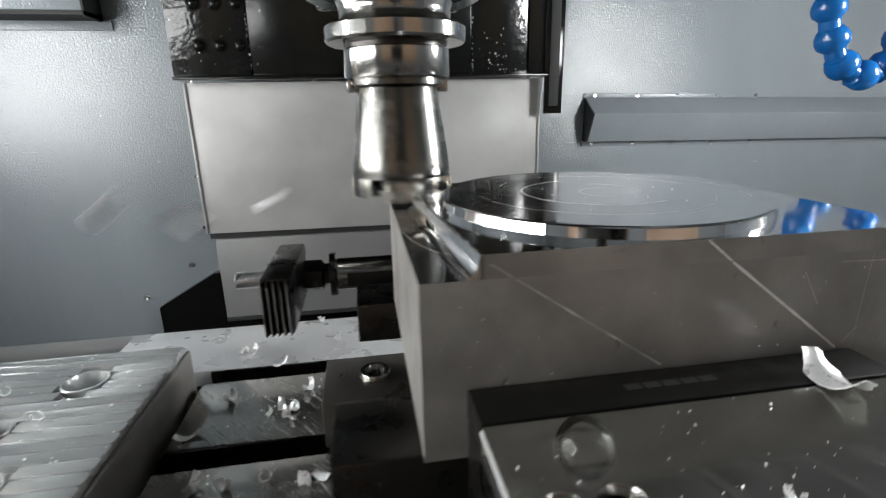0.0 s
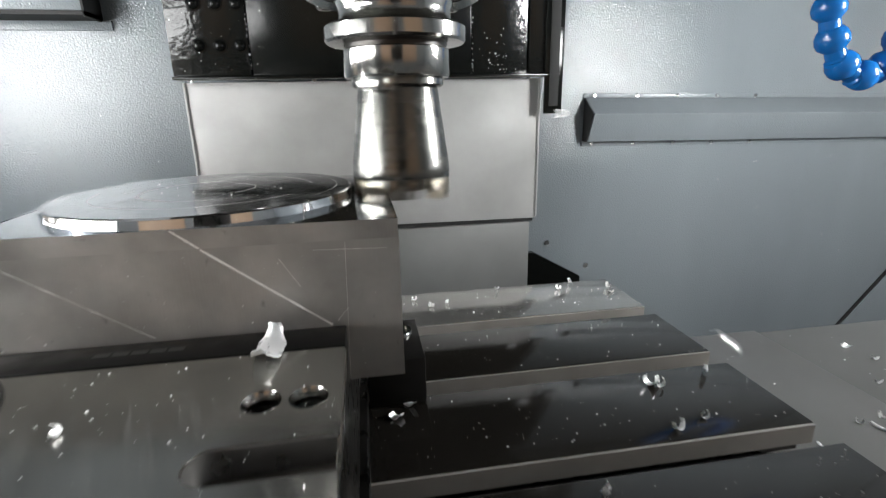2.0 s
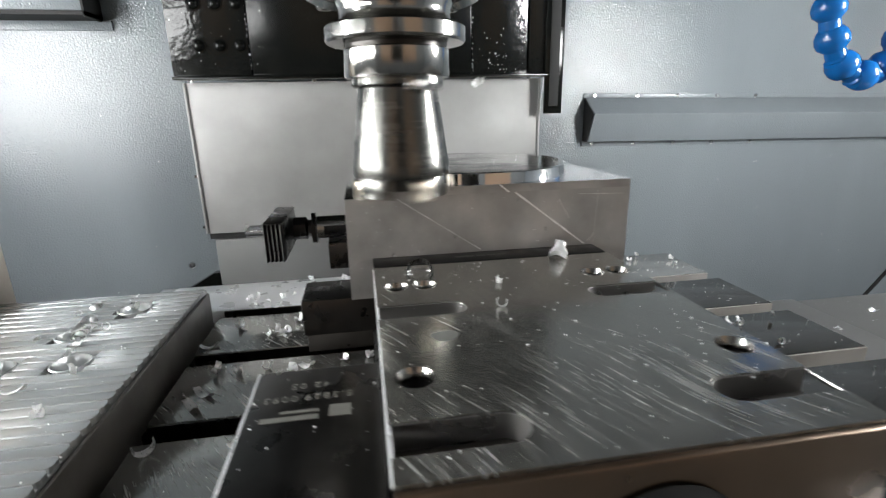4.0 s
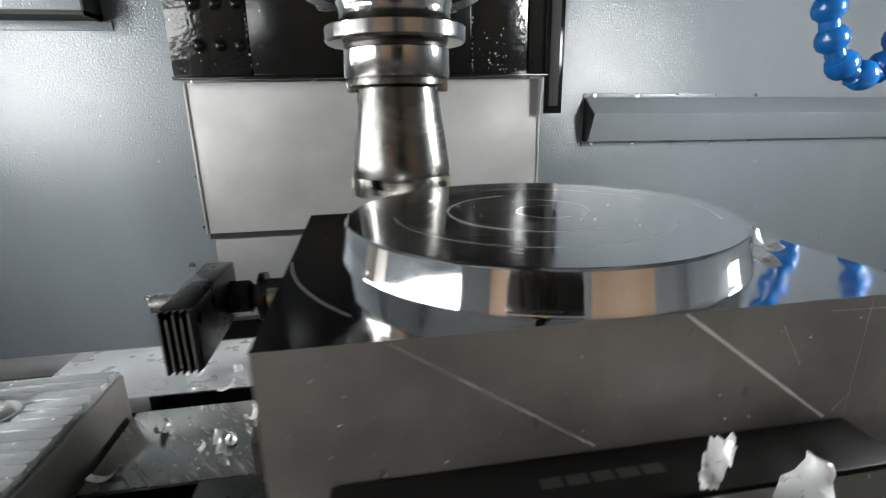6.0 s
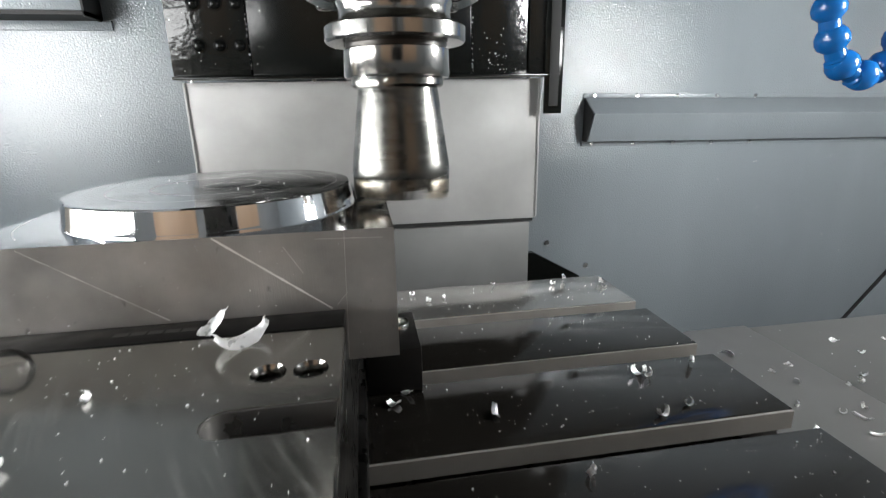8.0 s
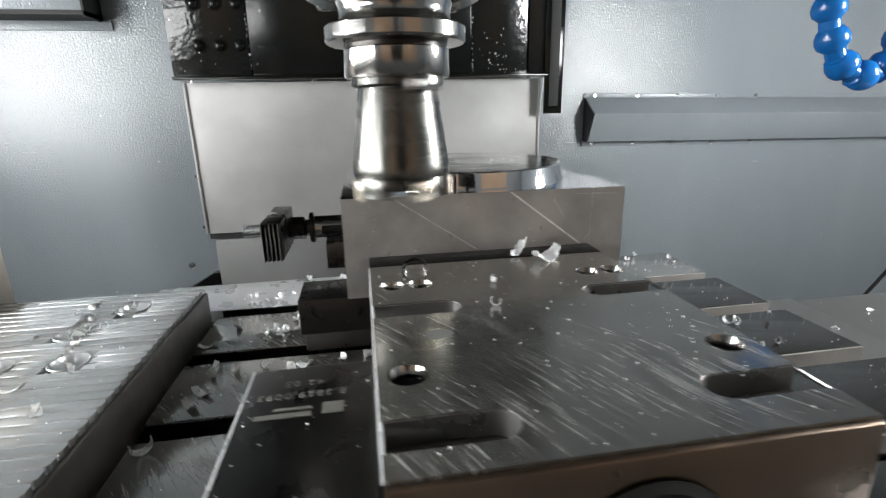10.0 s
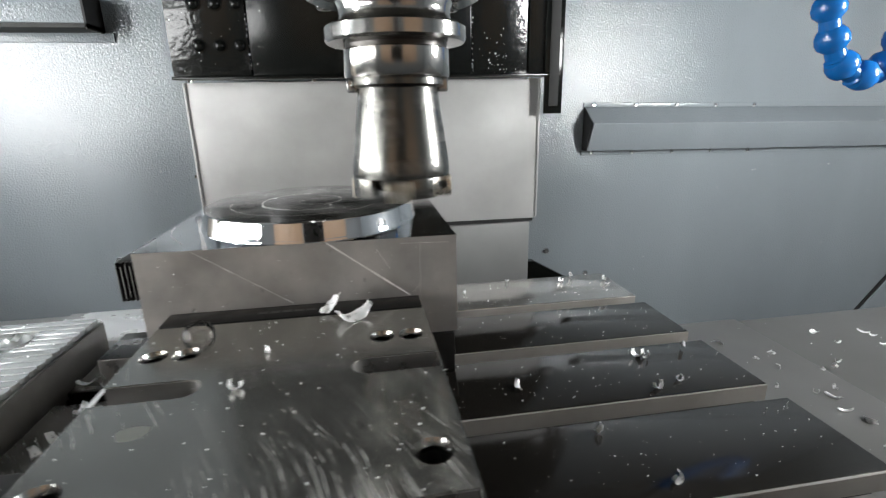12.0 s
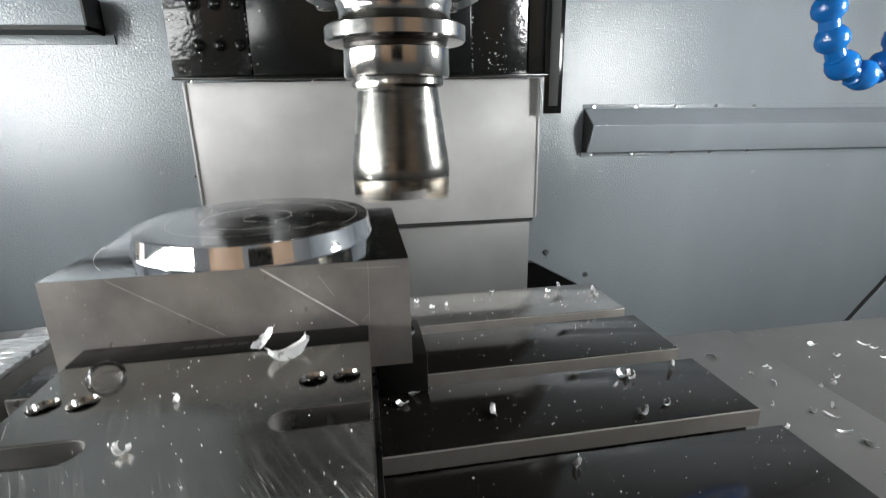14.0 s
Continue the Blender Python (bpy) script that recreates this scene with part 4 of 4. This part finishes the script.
specks("cover_swarf", "fine aluminium crumbs strewn over the way cover", [(0.255, 0.376, 0.02, 0.355, -0.05), (0.385, 0.60, 0.1, 0.355, -0.0535)], 160, 0.0003, 0.0016, 5)
specks("boss_swarf", "fine aluminium crumbs on the milled boss", [(0.006, 0.052, 0.168, 0.212, 0.1075)], 26, 0.00015, 0.0005, 6)
specks("plate_swarf", "fine aluminium crumbs on the ribbed plate", [(-0.18, -0.117, 0.10, 0.315, 0.0194)], 90, 0.0003, 0.0014, 8)
specks("marking_swarf", "fine aluminium crumbs on the black marked block", [(-0.035, -0.0135, 0.04, 0.083, 0.0785)], 34, 0.0002, 0.0006, 9)

specks("carriage_swarf", "fine crumbs and dried splashes on the black head carriage", [(-0.19, -0.113, 0.5838, 0.180, 0.26), (-0.11, 0.132, 0.5858, 0.180, 0.26), (0.134, 0.199, 0.5868, 0.180, 0.23), (0.15, 0.175, 0.5868, 0.180, 0.205), (-0.1128, -0.1112, 0.5838, 0.181, 0.27), (0.1325, 0.1340, 0.5858, 0.181, 0.27)], 230, 0.0003, 0.0022, 12, True, lifts)
specks("ledge_swarf", "fine crumbs stuck to the grey back wall", [(0.31, 0.80, 0.6510, -0.12, 0.14), (-0.34, -0.20, 0.6510, -0.05, 0.20)], 70, 0.0004, 0.0020, 13, True, lambda ob: ob)

# flying shavings: each lies at the cut until the cutter throws it, then comes down on the table side
FLIGHTS = []


def thrown(t0, t1, start, land, peak):
    mesh = rng.choice(CURLS)
    ob, rest = chip(mesh, 0, 0, 0, rng.uniform(0.7, 1.1), label="curled aluminium chip flung off by the cutter")
    FLIGHTS.append((ob, t0, t1, start, land, peak, rest))


for i in range(9):
    thrown(2.66 + 0.035 * i, 3.10 + 0.05 * i, (0.058 - 0.004 * i, 0.240 + 0.005 * (i % 3), 0.0808), (0.30 + 0.03 * ((i * 5) % 9), 0.12 + 0.025 * ((i * 4) % 9), -0.0495), 0.08 + 0.014 * ((i * 3) % 5))
for i in range(10):
    thrown(2.05 + 0.055 * i, 2.50 + 0.07 * i, (0.062 - 0.004 * i, 0.262 + 0.004 * (i % 3), 0.0808), (0.27 + 0.035 * ((i * 7) % 10), 0.10 + 0.024 * ((i * 3) % 10), -0.0495), 0.025 + 0.013 * ((i * 4) % 6))
for i in range(5):
    thrown(1.30 + 0.03 * i, 1.72 + 0.05 * i, (0.020 - 0.005 * i, 0.240 + 0.005 * (i % 3), 0.0808), (-0.06 - 0.008 * i, 0.345 - 0.006 * i, 0.001), 0.01 + 0.010 * i)
for i in range(5):
    thrown(0.03 + 0.09 * i, 0.42 + 0.10 * i, (0.025 - 0.005 * i, 0.240 + 0.005 * (i % 3), 0.0808), (-0.150 - 0.016 * i, 0.285 - 0.018 * i, 0.0200), 0.045 + 0.012 * ((i * 3) % 5))
for i in range(16):
    thrown(1.72 + 0.085 * i, 2.22 + 0.09 * i, (0.060 - 0.003 * i, 0.250 + 0.006 * (i % 4), 0.0808), (0.27 + 0.011 * ((i * 5) % 9), 0.10 + 0.022 * ((i * 7) % 10), -0.0495), 0.05 + 0.016 * ((i * 3) % 7))
for i in range(4):
    thrown(7.25 + 0.05 * i, 7.75 + 0.05 * i, (-0.006 + 0.004 * i, 0.252, 0.0808), (-0.05 - 0.009 * i, 0.352 - 0.008 * i, 0.001), 0.015 + 0.012 * i)


# the fast stream that leaves the cut towards the side while the cutter bites: seconds in flight, height and depth of each
STREAM = []
for t0, lift, deep, size in ((-0.066, 0.022, 0.30, 1.5), (-0.033, 0.016, 0.22, 1.2), (-0.10, 0.045, 0.28, 1.6), (0.40, 0.012, 0.30, 1.0), (0.433, 0.020, 0.24, 1.1), (0.366, 0.016, 0.34, 0.9), (0.40, 0.034, 0.26, 0.9), (0.90, 0.028, 0.38, 1.2), (0.933, 0.020, 0.33, 1.3), (1.40, 0.026, 0.40, 0.9), (5.40, 0.012, 0.34, 0.9), (5.433, 0.020, 0.30, 0.8)):
    ob, rest = chip(rng.choice(CURLS), 0, 0, 0, size, label="bright aluminium chip flung off by the cutter")
    STREAM.append((ob, t0, lift, deep, rest))


def slide(t):
    ts = [r[0] for r in RIDE]
    return Vector((float(np.interp(t, ts, [r[1] for r in RIDE])), float(np.interp(t, ts, [r[2] for r in RIDE])), 0))


def motions():
    """The table's slide, the head's lift, the spinning tool, the layer that goes down as it is milled off, and the chips."""
    for ob, at in ON_TABLE:
        walk(ob, [(t, Matrix.Translation((x, y, 0)) @ at) for t, x, y, d in RIDE])
    for ob in ON_HEAD:
        walk(ob, [(t, Matrix.Translation((0, 0, -d))) for t, x, y, d in RIDE])
    times, drops = [r[0] for r in RIDE], [r[3] for r in RIDE]
    walk(cutter, [(i / 30, pose(AX, AY, -float(np.interp(i / 30, times, drops)), 0, 0, -77 * i)) for i in range(421)])
    walk(uncut, [(0.0, pose(0, 0, 0.1005)), (3.3, pose(0, 0, 0.1005)), (5.1, pose(0, 0, 0.0957)), (14.0, pose(0, 0, 0.0957))])
    # the first big chip is nudged along the vise, the second comes down from the cutter
    rows_a, rows_b = [], []
    for t, x, y, d in RIDE:
        k = min(1, max(0, (t - 3.3) / 1.6))
        rows_a.append((t, Matrix.Translation((x + 0.0505 - 0.0062 * k, y + 0.1390 - 0.0037 * k, 0)) @ lie_a @ pose(0, 0, 0, 0, 0, 60 - 50 * k)))
        k = min(1, max(0, (t - 3.6) / 0.8))
        rows_b.append((t, Matrix.Translation((x + 0.030 + 0.0074 * k, y + 0.2440 - 0.1022 * k, 0.055 * math.sin(math.pi * k))) @ lie_b @ pose(0, 0, 0, 0, 70 * (1 - k), 0)))
    spots = (Vector((0.052, 0.246, 0.0808)), Vector((0.0688, 0.1735, 0.1010)), Vector((0.122, 0.212, 0.0002)))
    rows = []
    for i in range(141):
        t = i / 10
        k, j = min(1, max(0, (t - 3.9) / 0.6)), min(1, max(0, (t - 7.1) / 0.4))
        p = spots[0].lerp(spots[1], k) if j == 0 else spots[1].lerp(spots[2], j)
        rows.append((t, Matrix.Translation(slide(t) + p + Vector((0, 0, 0.03 * math.sin(math.pi * k) + 0.03 * math.sin(math.pi * j)))) @ lie_burr))
    walk(burr, rows)
    walk(big_a, rows_a)
    walk(big_b, rows_b)
    for ob, t0, lift, deep, rest in STREAM:
        rows = [(t, Matrix.Translation(slide(t) + Vector((0.02, 0.245, 0.0808))) @ rest) for t in times if t < t0 - 0.05]
        away = Vector((-0.135 - deep * 0.10, 0.15 + deep * 0.36, 0.0200))
        for i in range(6):
            t, u = t0 + i / 30, i / 5
            p = Vector((AX - 0.016, AY + 0.012, 0.106)).lerp(slide(t0 + 0.17) + away, u) + Vector((0, 0, 4 * lift * u * (1 - u)))
            if t > -0.001:
                rows.append((t, Matrix.Translation(p) @ rest @ pose(0, 0, 0, 65 * i, 30 * i, 0)))
        last = rest @ pose(0, 0, 0, 325, 150, 0)
        rows += [(t, Matrix.Translation(slide(t) + away) @ last) for t in times if t > t0 + 0.19]
        walk(ob, rows)
    for ob, t0, t1, start, land, peak, rest in FLIGHTS:
        rows = [(t, Matrix.Translation(slide(t) + Vector(start)) @ rest) for t in times if t < t0 - 0.02]
        a, b = slide(t0) + Vector(start), slide(t1) + Vector(land)
        for i in range(9):
            u = i / 8
            p = a.lerp(b, u) + Vector((0, 0, 4 * peak * u * (1 - u)))
            rows.append((t0 + (t1 - t0) * u, Matrix.Translation(p) @ rest @ pose(0, 0, 0, 75 * i, 40 * i, 0)))
        last = rest @ pose(0, 0, 0, 600, 320, 0)
        rows += [(t, Matrix.Translation(slide(t) + Vector(land)) @ last) for t in times if t > t1 + 0.02]
        walk(ob, rows)


motions()
